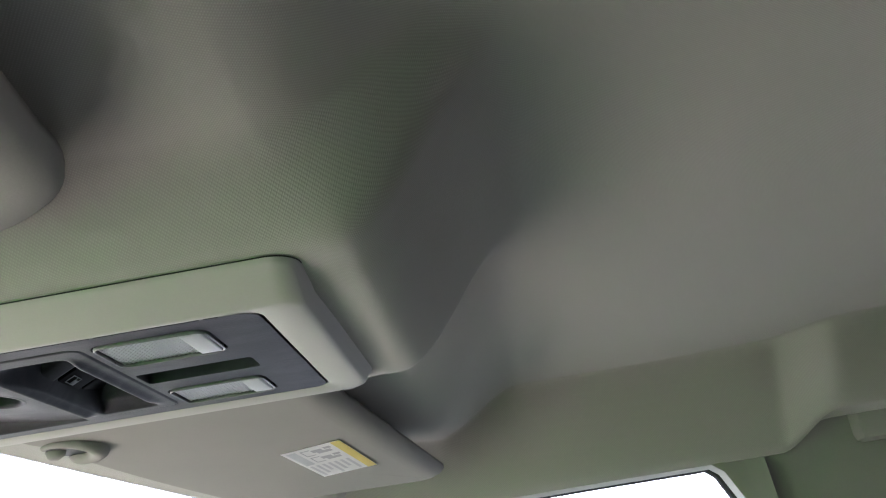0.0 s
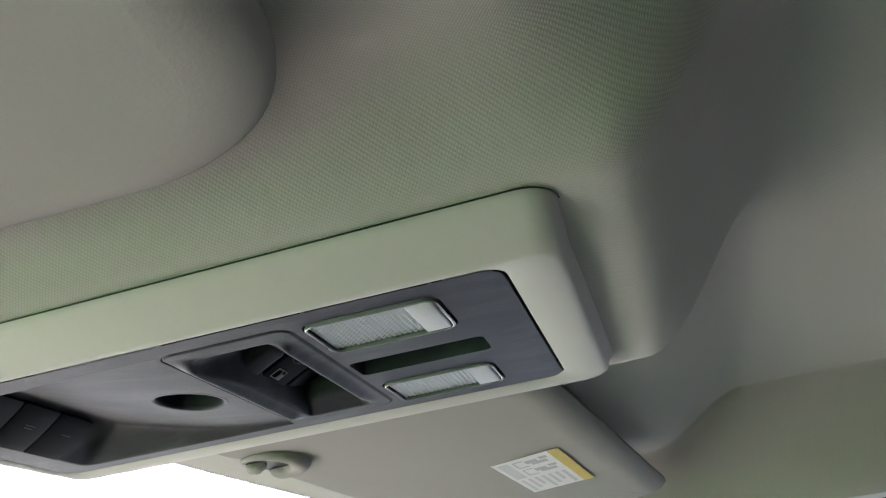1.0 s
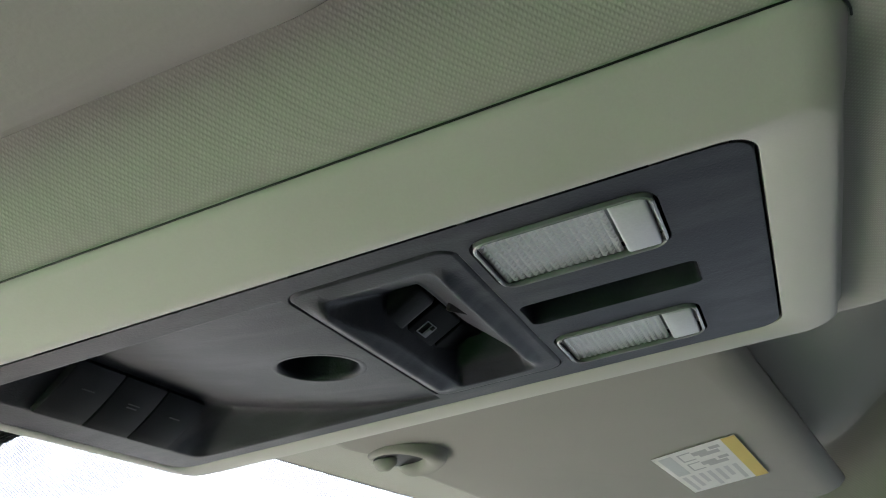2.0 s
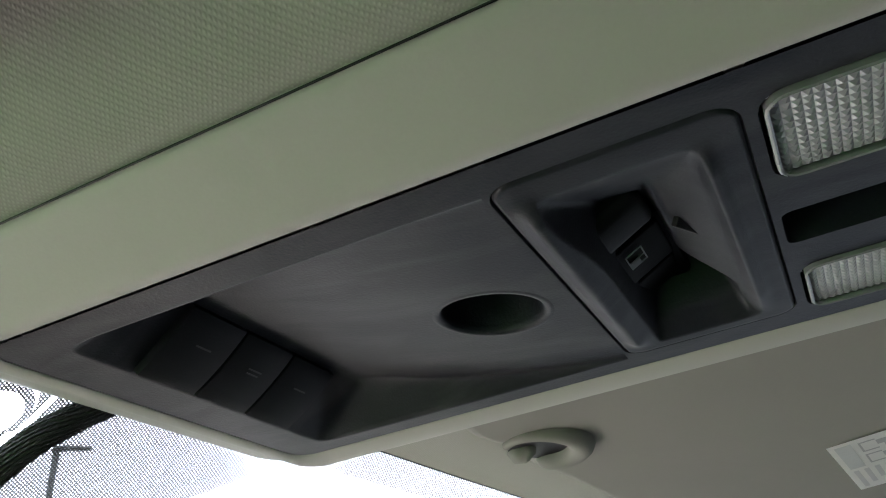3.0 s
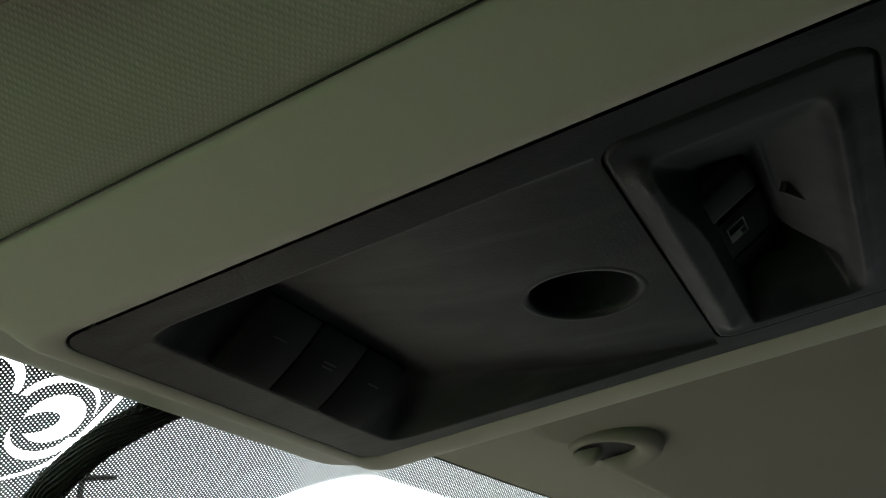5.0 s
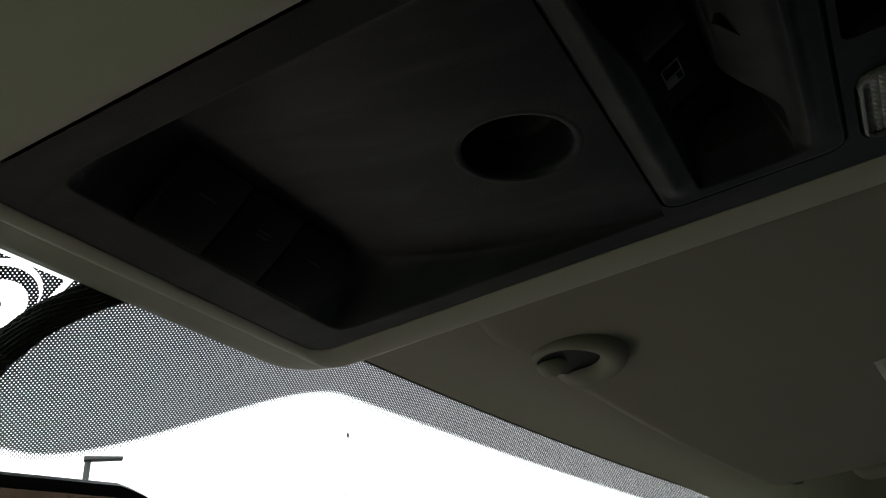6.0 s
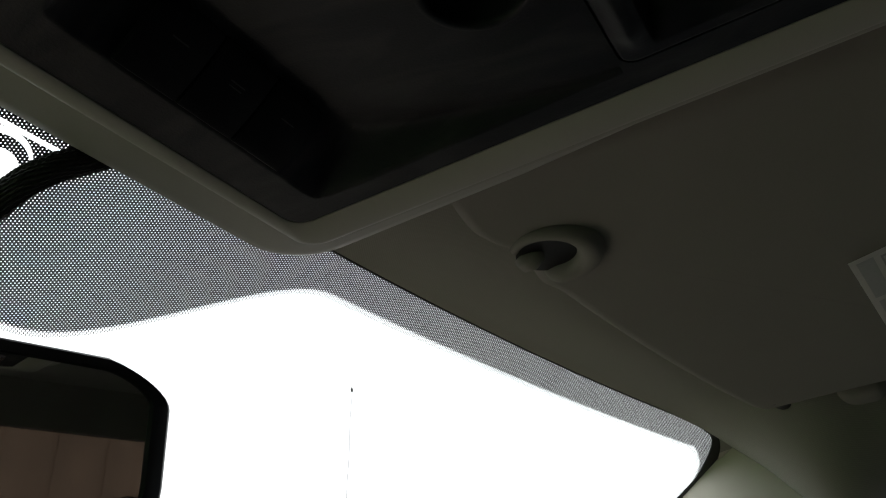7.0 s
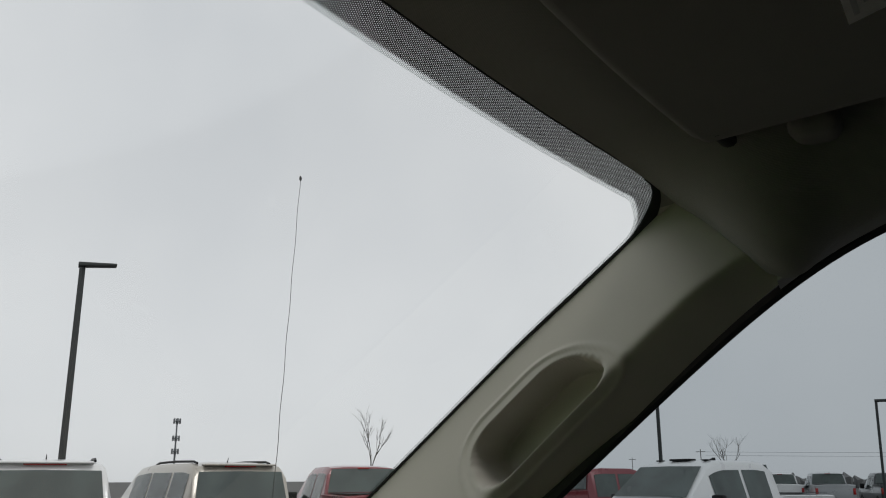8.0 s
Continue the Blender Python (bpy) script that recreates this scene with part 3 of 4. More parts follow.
SLOT = rounded(CENTRE - 0.0095, CENTRE + 0.0115, -0.275, -0.2105, 0.003, 3)
POCKET = rounded(CENTRE - 0.0690, CENTRE + 0.0660, -0.2078, -0.1488, 0.007, 6)
LAMPS = ((CENTRE - 0.067, CENTRE - 0.029), (CENTRE + 0.030, CENTRE + 0.0665))


def rear_plate():
    outer = rounded(PX0, PX1, PY0, -0.1475, (0, 0, 0.009, 0.009), 6)
    seen, ring = set(), []
    for p in outer:
        k = (round(p.x, 5), round(p.y, 5))
        if k not in seen:
            seen.add(k)
            ring.append(p)
    loops = [ring, inset(POCKET, -0.0006)] + [inset(lamp_ring(*s), -0.0010) for s in LAMPS] + [SLOT]
    bm = fill(loops)
    for loop in loops[1:]:
        deep = 0.012
        loft([[p.copy() for p in loop], inset(loop, 0.0003, 0.0008), inset(loop, 0.0003, deep)], bm=bm)
    return bm


part("rear_panel", rear_plate(), charcoal, insert, "charcoal panel around the lamps", smooth=30)
part("slot_lining", loft([[p + Vector((0, 0, 0.0115)) for p in SLOT]] + [inset(SLOT, 0.001, 0.0118)], caps=(False, True)), black, insert, "dark bottom of the slot")


def pocket_depth(x, y):
    rear = (y + 0.1978) * 0.78 + 2.8 * max(0.0, y + 0.1800 + 0.013 * step(0.022, 0.042, x)) - 0.0012 * math.exp(-((y + 0.1812) / 0.0010) ** 2) * (1 - step(0.0, 0.02, x))
    front = (-0.1572 - 0.0040 * step(-0.05, 0.0, x) - y) * 2.6
    left, right = (x + 0.0540) * 0.42, (0.0635 - x) * 0.7 + 2.4 * max(0.0, 0.0540 - x)
    if min(rear, front, left, right) < -0.03:
        return 0.0
    return max(0.0, soft_min((0.034, rear, front, left, right), 0.0014))


def pocket_panel():
    """The switch pocket: a flush frame, rolled at its forward lip, round a deep scoop."""
    x0, x1, y0, y1, rad = CENTRE - 0.0690, CENTRE + 0.0660, -0.2078, -0.1488, 0.007

    def fn(u, v):
        y = y0 + (y1 - y0) * v
        d = min(y - y0, y1 - y)
        cut = rad - math.sqrt(max(0, rad * rad - (rad - d) ** 2)) if d < rad else 0
        x = x0 + cut + (x1 - x0 - 2 * cut) * u
        roll = -0.0036 * math.exp(-((y + 0.1556) / 0.0036) ** 2) * step(x0 + 0.006, x0 + 0.02, x) * (1 - step(x1 - 0.02, x1 - 0.004, x))
        roll -= 0.0024 * math.exp(-((y + 0.1985) / 0.0026) ** 2) * step(x0 + 0.008, x0 + 0.025, x) * (1 - step(x1 - 0.03, x1 - 0.006, x))
        edge = min(d, x - x0 - cut + 0.0001, x1 - cut - x + 0.0001)
        return Vector((x, y, pocket_depth(x, y) + roll - 0.0004 + 0.0012 * (1 - step(0, 0.0012, edge))))
    bm = sheet(fn, 150, 150)
    return bm


pocket = part("switch_pocket", pocket_panel(), charcoal, console, "charcoal scooped switch pocket with a rolled lip", smooth=180)
ROCK = Matrix.Translation((0.0140, -0.1672, 0.0132)) @ Euler((radians(-27), 0, 0)).to_matrix().to_4x4()


def rocker_half(x0, x1, lean, dip, edge=0.0016):
    """One half of the rocker: hollowed a little between its ends, leaning along x."""
    bm = block(x0, x1, -0.0108, 0.0108, -0.004, 0.016, edge, 4)
    for v in bm.verts:
        v.co.z -= dip * (v.co.y / 0.0108) ** 2 - dip * 0.5 + lean * (v.co.x - x0)
    bmesh.ops.transform(bm, matrix=ROCK, verts=bm.verts)
    return bm


# black rocker plastic, taken near zero to hold the scoop's shade too
switch_shade_black = surface("switch_shade_black", (0.0014, 0.0014, 0.0017), 0.5, grain=900, spec=0.035)
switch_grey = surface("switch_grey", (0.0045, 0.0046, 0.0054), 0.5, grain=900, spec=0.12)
# added sheet whose black stands in for shade at the scoop's bottom
part("scoop_shade", block(0.0020, 0.0560, -0.1800, -0.1560, 0.0165, 0.036, 0.002), switch_shade_black, pocket, "near-black sheet for the deep shade in the scoop")
switch = part("rocker_switch", rocker_half(-0.0125, 0.0125, 0.0, 0.0014), switch_shade_black, pocket, "black rocker switch with a small window sign")
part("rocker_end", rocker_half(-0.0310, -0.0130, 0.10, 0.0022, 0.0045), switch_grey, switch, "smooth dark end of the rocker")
part("rocker_end", rocker_half(0.0130, 0.0380, -0.16, 0.0018, 0.0035), switch_shade_black, switch, "black sunken end of the rocker")
part("finger_ridge", rocker_half(0.0060, 0.0092, 0.0, 0.0014), switch_grey, switch, "low ridge on the rocker")
paint = surface("pale_print", (0.14, 0.145, 0.155), 0.6, mottle=0.03)


def bars(rects, matrix, lift=0.0003):
    bm = bmesh.new()
    for x0, x1, y0, y1 in rects:
        block(x0, x1, y0, y1, -lift, 0.0, 0, bm=bm)
    bmesh.ops.transform(bm, matrix=matrix, verts=bm.verts)
    return bm


sign = ROCK @ Matrix.Translation((-0.0030, 0.001, -0.0048))
part("window_sign", bars(((-0.0045, 0.0045, 0.0027, 0.0031), (-0.0045, 0.0045, -0.0031, -0.0027), (-0.0045, -0.0041, -0.0031, 0.0031), (0.0041, 0.0045, -0.0031, 0.0031), (0.0004, 0.0008, -0.0027, 0.0027), (0.0012, 0.0041, -0.0008, 0.0027)), sign), paint, switch)
cut = block(-0.0058, 0.0058, -0.0011, 0.0011, -0.0028, 0.004, 0.0006)
bmesh.ops.transform(cut, matrix=Matrix.Translation((0.0012, -0.1870, 0.0098)) @ Euler((radians(38), 0, radians(-28))).to_matrix().to_4x4(), verts=cut.verts)
part("slit", cut, black, pocket, "narrow dark slit in the scoop")

# three buttons on the tray's forward wall
TILT = Matrix.Translation((CENTRE, -0.0312, 0.0083)) @ Euler((math.atan2(-0.72, 1), 0, 0)).to_matrix().to_4x4()
faint = surface("faint_print", (0.022, 0.022, 0.025), 0.6, mottle=0.03)
button_skin = surface("button_plastic", (0.0065, 0.0068, 0.0090), 0.6, grain=1200, bump=0.2, spec=0.1)
for k, x in enumerate((-0.0272, 0.0, 0.0272)):
    b = block(x - 0.0132, x + 0.0132, -0.0112, 0.0172, -0.0002, 0.004, 0.0008, 2)
    bmesh.ops.bisect_plane(b, geom=b.verts[:] + b.edges[:] + b.faces[:], plane_co=(0, 0.003, 0), plane_no=(0, 1, 0))
    for at_y in (-0.0065, -0.002, 0.008, 0.0125):
        bmesh.ops.bisect_plane(b, geom=b.verts[:] + b.edges[:] + b.faces[:], plane_co=(0, at_y, 0), plane_no=(0, 1, 0))
    for v in b.verts:
        v.co.z += 0.0008 - 0.0012 * math.cos((v.co.y - 0.003) / 0.0142 * 1.25)
    bmesh.ops.transform(b, matrix=TILT, verts=b.verts)
    button = part("button", b, button_skin, console, "dark opener button in the tray")
    part("print", bars(((x - 0.0035, x + 0.0035, -0.0005, 0.0), (x - 0.0030, x + 0.0030, 0.0012, 0.0017))[: 1 + (k == 1)], TILT @ Matrix.Translation((0, 0, -0.0014))), faint, button)

# reading lamps
lens, ln, ll, lp = nodes_of("lamp_lens")
lp.inputs["Base Color"].default_value = (0.30, 0.307, 0.32, 1)
lp.inputs["Roughness"].default_value = 0.34
lp.inputs["Transmission Weight"].default_value = 0.25
lp.inputs["Coat Weight"].default_value = 0.5
lp.inputs["Coat Roughness"].default_value = 0.08
lp.inputs["IOR"].default_value = 1.49
pad_skin = surface("press_pad_plastic", (0.27, 0.275, 0.285), 0.45, grain=900, bump=0.05, mottle=0.15)
lens_rim = surface("lamp_rim", (0.13, 0.132, 0.137), 0.25, grain=900, bump=0.05, mottle=0.1)
reflector = surface("lamp_reflector", (0.62, 0.64, 0.66), 0.25, metal=0.6, mottle=0.1, blotch=60)
for x0, x1 in LAMPS:
    ring = lamp_ring(x0, x1)
    lamp = part("reading_lamp", loft([inset(ring, 0.0002, 0.003), inset(ring, 0.0002, -0.0009), inset(ring, 0.0008, -0.0013), inset(ring, 0.0013, -0.0010), inset(ring, 0.0014, 0.0)]), lens_rim, console, "clear plastic lamp lens", smooth=50)
    prisms = bmesh.new()
    fx0, fx1, fy0, fy1 = x0 + 0.0014, x1 - 0.0014, -0.2545, -0.2139
    nx, ny = 13, 17
    for i in range(nx):
        for j in range(ny):
            a, b = fx0 + (fx1 - fx0) * i / nx, fx0 + (fx1 - fx0) * (i + 1) / nx
            c, e = fy0 + (fy1 - fy0) * j / ny, fy0 + (fy1 - fy0) * (j + 1) / ny
            base = [prisms.verts.new(q) for q in ((a, c, 0.0010), (b, c, 0.0010), (b, e, 0.0010), (a, e, 0.0010))]
            tip = prisms.verts.new(((a + b) / 2, (c + e) / 2, 0.0001))
            for q in range(4):
                prisms.faces.new((base[q], base[(q + 1) % 4], tip))
    part("prism_grid", prisms, lens, lamp, "grid of small prisms", smooth=0, kind="stuff")
    part("press_pad", block(x0 + 0.0024, x1 - 0.0024, -0.2672, -0.2557, -0.0012, 0.002, 0.0012, 3), pad_skin, lamp, "smooth clear press pad")
    part("reflector", block(x0 + 0.0005, x1 - 0.0005, -0.2690, -0.2130, 0.0045, 0.006, 0.0), reflector, lamp)


# ---- sun visors ----
def visor_ring(x0, x1, y_front0, y_front1, y_rear0, y_rear1, r_in, n=18, clip_side=False):
    """Outline of a visor that lies from x0 (inboard) to x1 (outboard); the front edge runs slightly bowed."""
    pts = []

    def corner(cx, cy, r, a0, a1):
        for i in range(n + 1):
            a = radians(a0 + (a1 - a0) * i / n)
            pts.append(Vector((cx + r * math.cos(a), cy + r * math.sin(a), 0)))
    corner(x0 + 0.026, y_front0 - 0.026, 0.026, 180, 90)
    start = x0 + 0.030
    for i in range(1, 90):
        x = start + (x1 - 0.014 - start) * i / 90
        t = (x - start) / (x1 - start)
        y = y_front0 + (y_front1 - y_front0) * (0.45 * t + 0.55 * t * t)
        if clip_side:
            # a lobe inboard, a nick at the clip, a small lug beyond it
            y += 0.004 * math.exp(-((x - 0.180) / 0.018) ** 2) - 0.013 * math.exp(-((x - 0.2195) / 0.013) ** 2) + 0.003 * math.exp(-((x - 0.252) / 0.010) ** 2)
        pts.append(Vector((x, y, 0)))
    corner(x1 - 0.012, y_front1 - 0.012, 0.012, 80, 0)
    corner(x1 - 0.035, y_rear1 + 0.035, 0.035, 0, -90)
    corner(x0 + r_in, y_rear0 + r_in, r_in, 270, 180)
    pts.reverse()
    return pts


def visor_body(ring, z_of, thick=0.020):
    out = []
    # a soft padded edge, wider along the rear than along the front
    for d, k in ((0.0105, 0.0), (0.0085, 0.010), (0.0060, 0.06), (0.0025, 0.22), (0.0004, 0.45), (0.0004, 0.62), (0.004, 0.9), (0.0105, 1.0)):
        row = []
        for p, q in zip(ring, inset(ring, 1.0)):
            v = p + (q - p) * d * (1 + 1.3 * (1 - step(-0.20, -0.10, p.y)))
            row.append(v + Vector((0, 0, z_of(v.x, v.y) + thick * k)))
        out.append(row)
    bm = loft(out, caps=(True, True))
    for f in bm.faces:
        if len(f.edges) > 8:
            for e in f.edges:
                e.smooth = False
    return bm


def pass_z(x, y):
    return 0.0080 - 0.060 * (abs(x) - 0.3) + 0.02 * (y + 0.2)


visor = thing("sun_visor", (0.36, -0.18, 0.03), "beige vinyl passenger sun visor folded up, warning label on it", "sun visor", group="sun visors")
ring = visor_ring(0.130, 0.580, -0.0375, -0.1010, -0.283, -0.333, 0.05, clip_side=True)
part("flap", visor_body(ring, pass_z), visor_skin, visor, "padded vinyl flap", smooth=60)
CL = Vector((0.2145, -0.0645, 0.0))


def on_visor(x, y, dz):
    return Vector((x, y, pass_z(x, y) + dz))


# an open collar round the clip, wide towards the seats and open towards the glass
arc = []
for i in range(49):
    a = radians(128 + 266 * i / 48)
    arc.append(on_visor(CL.x + 0.0002 + 0.0215 * math.cos(a), CL.y - 0.0008 + 0.0205 * math.sin(a), -0.0006))
part("clip_collar", tube(arc, [(0.0024 + 0.0052 * step(0, 0.62, i / 48)) * math.sqrt(max(0.02, 1 - max(0, (i - 42) / 6) ** 2)) for i in range(49)], 14), visor_skin, visor, "padded collar round the clip", smooth=80)
# flat disc on the flap; its black stands in for the hole's shade
disc = [on_visor(CL.x + 0.0185 * math.cos(2 * math.pi * i / 32), CL.y + 0.0185 * math.sin(2 * math.pi * i / 32), -0.0012) for i in range(32)]
part("clip_hole_shade", loft([disc, [p + Vector((0, 0, 0.003)) for p in disc]], caps=(True, True)), black, visor, "black disc drawn as the shaded clip hole")
pin = [on_visor(CL.x + dx, CL.y + dy, dz) for dx, dy, dz in ((-0.0035, 0.0035, 0.002), (-0.0030, 0.0060, -0.0012), (-0.0020, 0.0105, -0.0022), (-0.0012, 0.0135, -0.0014), (-0.0006, 0.0155, 0.0004), (-0.0004, 0.0162, 0.003))]
part("clip_pin", tube(pin, [0.0020, 0.0046, 0.0060, 0.0064, 0.0050, 0.0015], 16), visor_skin, visor, "rounded clip pin", smooth=80)
part("pivot_pin", tube([(0.562, -0.118, 0.000), (0.598, -0.122, 0.004), (0.640, -0.150, 0.012)], [0.0065, 0.0075, 0.0075], 12), black, visor, "dark pivot arm")
part("hinge", block(0.598, 0.640, -0.205, -0.165, -0.008, 0.045, 0.012, 5), visor_skin, visor, "rounded hinge cover at the outboard end")

white_label = surface("label_paper", (0.84, 0.84, 0.82), 0.7, mottle=0.05, blotch=40, spec=0.15)
yellow = surface("label_yellow", (0.70, 0.58, 0.20), 0.7, mottle=0.05, spec=0.1)
grey_print = surface("label_print", (0.63, 0.63, 0.64), 0.7, spec=0.1)
block_print = surface("label_block", (0.60, 0.62, 0.62), 0.7, spec=0.1)
dark_print = surface("pictogram_print", (0.50, 0.50, 0.51), 0.7, spec=0.1)
LA, LB, LD = Vector((0.3310, -0.2010)), Vector((0.3060, -0.2605)), Vector((0.4550, -0.2140))


def on_label(rects, mat, name, parent, lift_by, label=""):
    """Flat pieces of the label; rects in 0..1 across (from front to rear) and along."""
    bm = bmesh.new()
    for a0, a1, b0, b1 in rects:
        vs = []
        for a, b in ((a0, b0), (a1, b0), (a1, b1), (a0, b1)):
            p = LA + (LB - LA) * a + (LD - LA) * b
            vs.append(bm.verts.new((p.x, p.y, pass_z(p.x, p.y) - lift_by)))
        bm.faces.new(vs)
    bmesh.ops.solidify(bm, geom=bm.faces, thickness=0.00015)
    return part(name, bm, mat, parent, label, smooth=0)


sticker = on_label(((0, 1, 0, 1),), white_label, "warning_label", visor, 0.0012, "white warning label, yellow along one edge")
on_label(((0.84, 1, 0, 1),), yellow, "yellow_stripe", sticker, 0.0015)
for k in range(7):
    on_label(((0.07 + 0.108 * k, 0.125 + 0.108 * k, 0.55, 0.94 - 0.07 * (k % 3)),), grey_print, "print_line", sticker, 0.0016)
on_label(((0.06, 0.22, 0.04, 0.50),), block_print, "print_block", sticker, 0.0016)
# two framed pictures of a seat, in bars
for b0 in (0.06, 0.29):
    for r in ((0.28, 0.30, b0, b0 + 0.18), (0.28, 0.44, b0, b0 + 0.02), (0.28, 0.44, b0 + 0.16, b0 + 0.18), (0.44, 0.62, b0 + 0.03, b0 + 0.11), (0.50, 0.74, b0 + 0.09, b0 + 0.16), (0.66, 0.78, b0 + 0.01, b0 + 0.07)):
        on_label((r,), dark_print, "pictogram_piece", sticker, 0.0016)

left_visor = thing("sun_visor", (-0.38, -0.17, 0.03), "beige vinyl driver sun visor folded up against the headliner", "sun visor", group="sun visors")
mirrored = [Vector((-p.x, p.y, 0)) for p in visor_ring(0.147, 0.600, -0.040, -0.101, -0.274, -0.333, 0.075)]
mirrored.reverse()
part("flap", visor_body(mirrored, pass_z), visor_skin, left_visor, "padded vinyl flap", smooth=60)
part("pivot_pin", tube([(-0.580, -0.118, 0.000), (-0.612, -0.122, 0.004), (-0.645, -0.150, 0.012)], [0.0065, 0.0075, 0.0075], 12), black, left_visor, "dark pivot arm")
part("hinge", block(-0.640, -0.598, -0.205, -0.165, -0.016, 0.040, 0.011, 5), visor_skin, left_visor, "rounded hinge cover at the outboard end")

# ---- inside mirror, its cable, and the antenna outside ----
mirror = thing("rear_view_mirror", (0.0, 0.115, -0.03), "black framed inside mirror on the windshield", "mirror")
MT = Matrix.Translation((0.001, 0.140, -0.049)) @ Euler((radians(8.5), 0, radians(-14.5))).to_matrix().to_4x4()


def mirror_ring(d, y):
    return [MT @ Vector((p.x, y, p.y * (1 - 0.60 * min(1, abs(p.x) / 0.122) if p.y > 0 else 1))) for p in inset(rounded(-0.122, 0.122, -0.064, 0.039, (0.034, 0.034, 0.030, 0.030), 8), d)]


part("housing", loft([mirror_ring(0.0115, -0.0008), mirror_ring(0.0105, -0.0035), mirror_ring(0.003, -0.0035), mirror_ring(0.0, 0.0), mirror_ring(0.0008, 0.012), mirror_ring(0.010, 0.028), mirror_ring(0.022, 0.034)], caps=(False, True)), black, mirror, "black plastic housing", smooth=50)
silver, sn, sl, sp = nodes_of("mirror_silver")
sp.inputs["Base Color"].default_value, sp.inputs["Metallic"].default_value, sp.inputs["Roughness"].default_value = (0.72, 0.73, 0.72, 1), 1.0, 0.02
part("mirror_glass", loft([mirror_ring(0.0112, -0.0012), mirror_ring(0.0125, -0.0012)], caps=(False, True)), silver, mirror, "reflecting glass", smooth=0)
part("mount", tube([MT @ Vector((0, 0.028, 0.0)), MT @ Vector((0, 0.050, 0.020)), glass_point(0.0, 0.150)], [0.011, 0.010, 0.016]), black, mirror, "ball mount on the glass")
cable = [Vector((0.030, 0.036, 0.028)), Vector((0.0139, 0.0489, 0.018)), Vector((0.0026, 0.0546, 0.010)), Vector((-0.0045, 0.0636, 0.003)), Vector((-0.0088, 0.0775, -0.007)), Vector((-0.0107, 0.0842, -0.015)), Vector((-0.0155, 0.0897, -0.025)), Vector((-0.0150, 0.105, -0.040)), Vector((-0.007, 0.140, -0.055))]
fine = []
for i in range(len(cable) - 1):
    p0, p1, p2, p3 = cable[max(0, i - 1)], cable[i], cable[i + 1], cable[min(len(cable) - 1, i + 2)]
    for k in range(24):
        t = k / 24
        fine.append(0.5 * ((2 * p1) + (p2 - p0) * t + (2 * p0 - 5 * p1 + 4 * p2 - p3) * t * t + (3 * p1 - p0 - 3 * p2 + p3) * t ** 3))
sleeve = thing("mirror_cable", (0, 0.07, -0.02), "black braided cable sleeve from the console to the mirror", "cable")
part("core", tube(fine, 0.0052, 14), rubber, sleeve, smooth=60)
for k in range(22):
    strand = []
    for i, p in enumerate(fine):
        t = (fine[min(i + 1, len(fine) - 1)] - fine[max(i - 1, 0)]).normalized()
        a = Vector((0, 0, 1)).cross(t).normalized()
        b = t.cross(a)
        ang = 2 * math.pi * k / 22 + i * 0.010 + 0.03 * math.sin(i * 0.22 + k)
        strand.append(p + (a * math.cos(ang) + b * math.sin(ang)) * (0.0053 + 0.00025 * math.sin(i * 1.4 + k * math.pi)))
    part("strand", tube(strand, 0.00062, 5), rubber, sleeve, smooth=60)

steel = surface("antenna_steel", (0.05, 0.05, 0.05), 0.4, metal=0.3)
antenna = thing("antenna", (1.00, 0.95, -0.62), "thin dark whip antenna on the fender", "antenna")
tip, foot_at = Vector((1.137, 0.653, 0.355)), Vector((1.06, 0.745, -0.62))
part("mast", tube([foot_at.lerp(tip, i / 40) + Vector((0.0012 * math.sin(i * 1.3), 0, 0)) for i in range(41)], [0.0007 - 0.0003 * i / 40 for i in range(41)], 8), steel, antenna)
part("tip_ball", tube([tip + Vector((0, 0, -0.004)), tip, tip + Vector((0, 0, 0.005))], [0.0014, 0.0027, 0.0013], 10), steel, antenna, "small dark ball")
fender = loft([[Vector((x, y, z)) for x, z in ((0.80, -0.66), (1.00, -0.64), (1.10, -0.70), (1.12, -1.2), (0.80, -1.2))] for y in (0.45, 0.9, 1.6, 2.3)], True, (True, True))
solid("fender", fender, roof_skin, "painted front fender that carries the antenna", "fender", smooth=40, base=(1.0, 1.2, -1.2))


# ---- outside: the parking lot ----
OUT = Matrix.Identity(4)
asphalt = surface("concrete", (0.075, 0.075, 0.073), 0.9, grain=60, bump=0.5, mottle=0.3, blotch=0.35, depth=0.004)
far_ground = [[Vector((r * math.cos(2 * math.pi * k / 48), r * math.sin(2 * math.pi * k / 48), 0)) for k in range(48)] for r in (1, 4, 12, 30, 80, 200, 600, 2500)]
solid("ground", loft(far_ground, True, (True, False)), asphalt, "pale worn concrete parking lot reaching the horizon", "ground", kind="structure", matrix=OUT)

# greenish base lifted to put the reflected sky into the panes' colour
car_glass = surface("car_glass", (0.115, 0.150, 0.140), 0.04, mottle=0.45, blotch=1.3, bump=0.0, coat=1.0, spec=0.9)
tyre_skin = surface("tyre_rubber", (0.02, 0.02, 0.02), 0.85, grain=80)
rim_skin = surface("rim_alloy", (0.45, 0.45, 0.46), 0.35, metal=0.8)
red_lens = surface("lamp_red", (0.35, 0.02, 0.02), 0.2, mottle=0.05)
clear_lens = surface("lamp_clear", (0.6, 0.6, 0.6), 0.15, mottle=0.05)


def car_paint(name, color, metal=0.0):
    return surface(name, color, 0.3, metal=metal, grain=30, bump=0.02, mottle=0.04, blotch=1.5, coat=0.6)


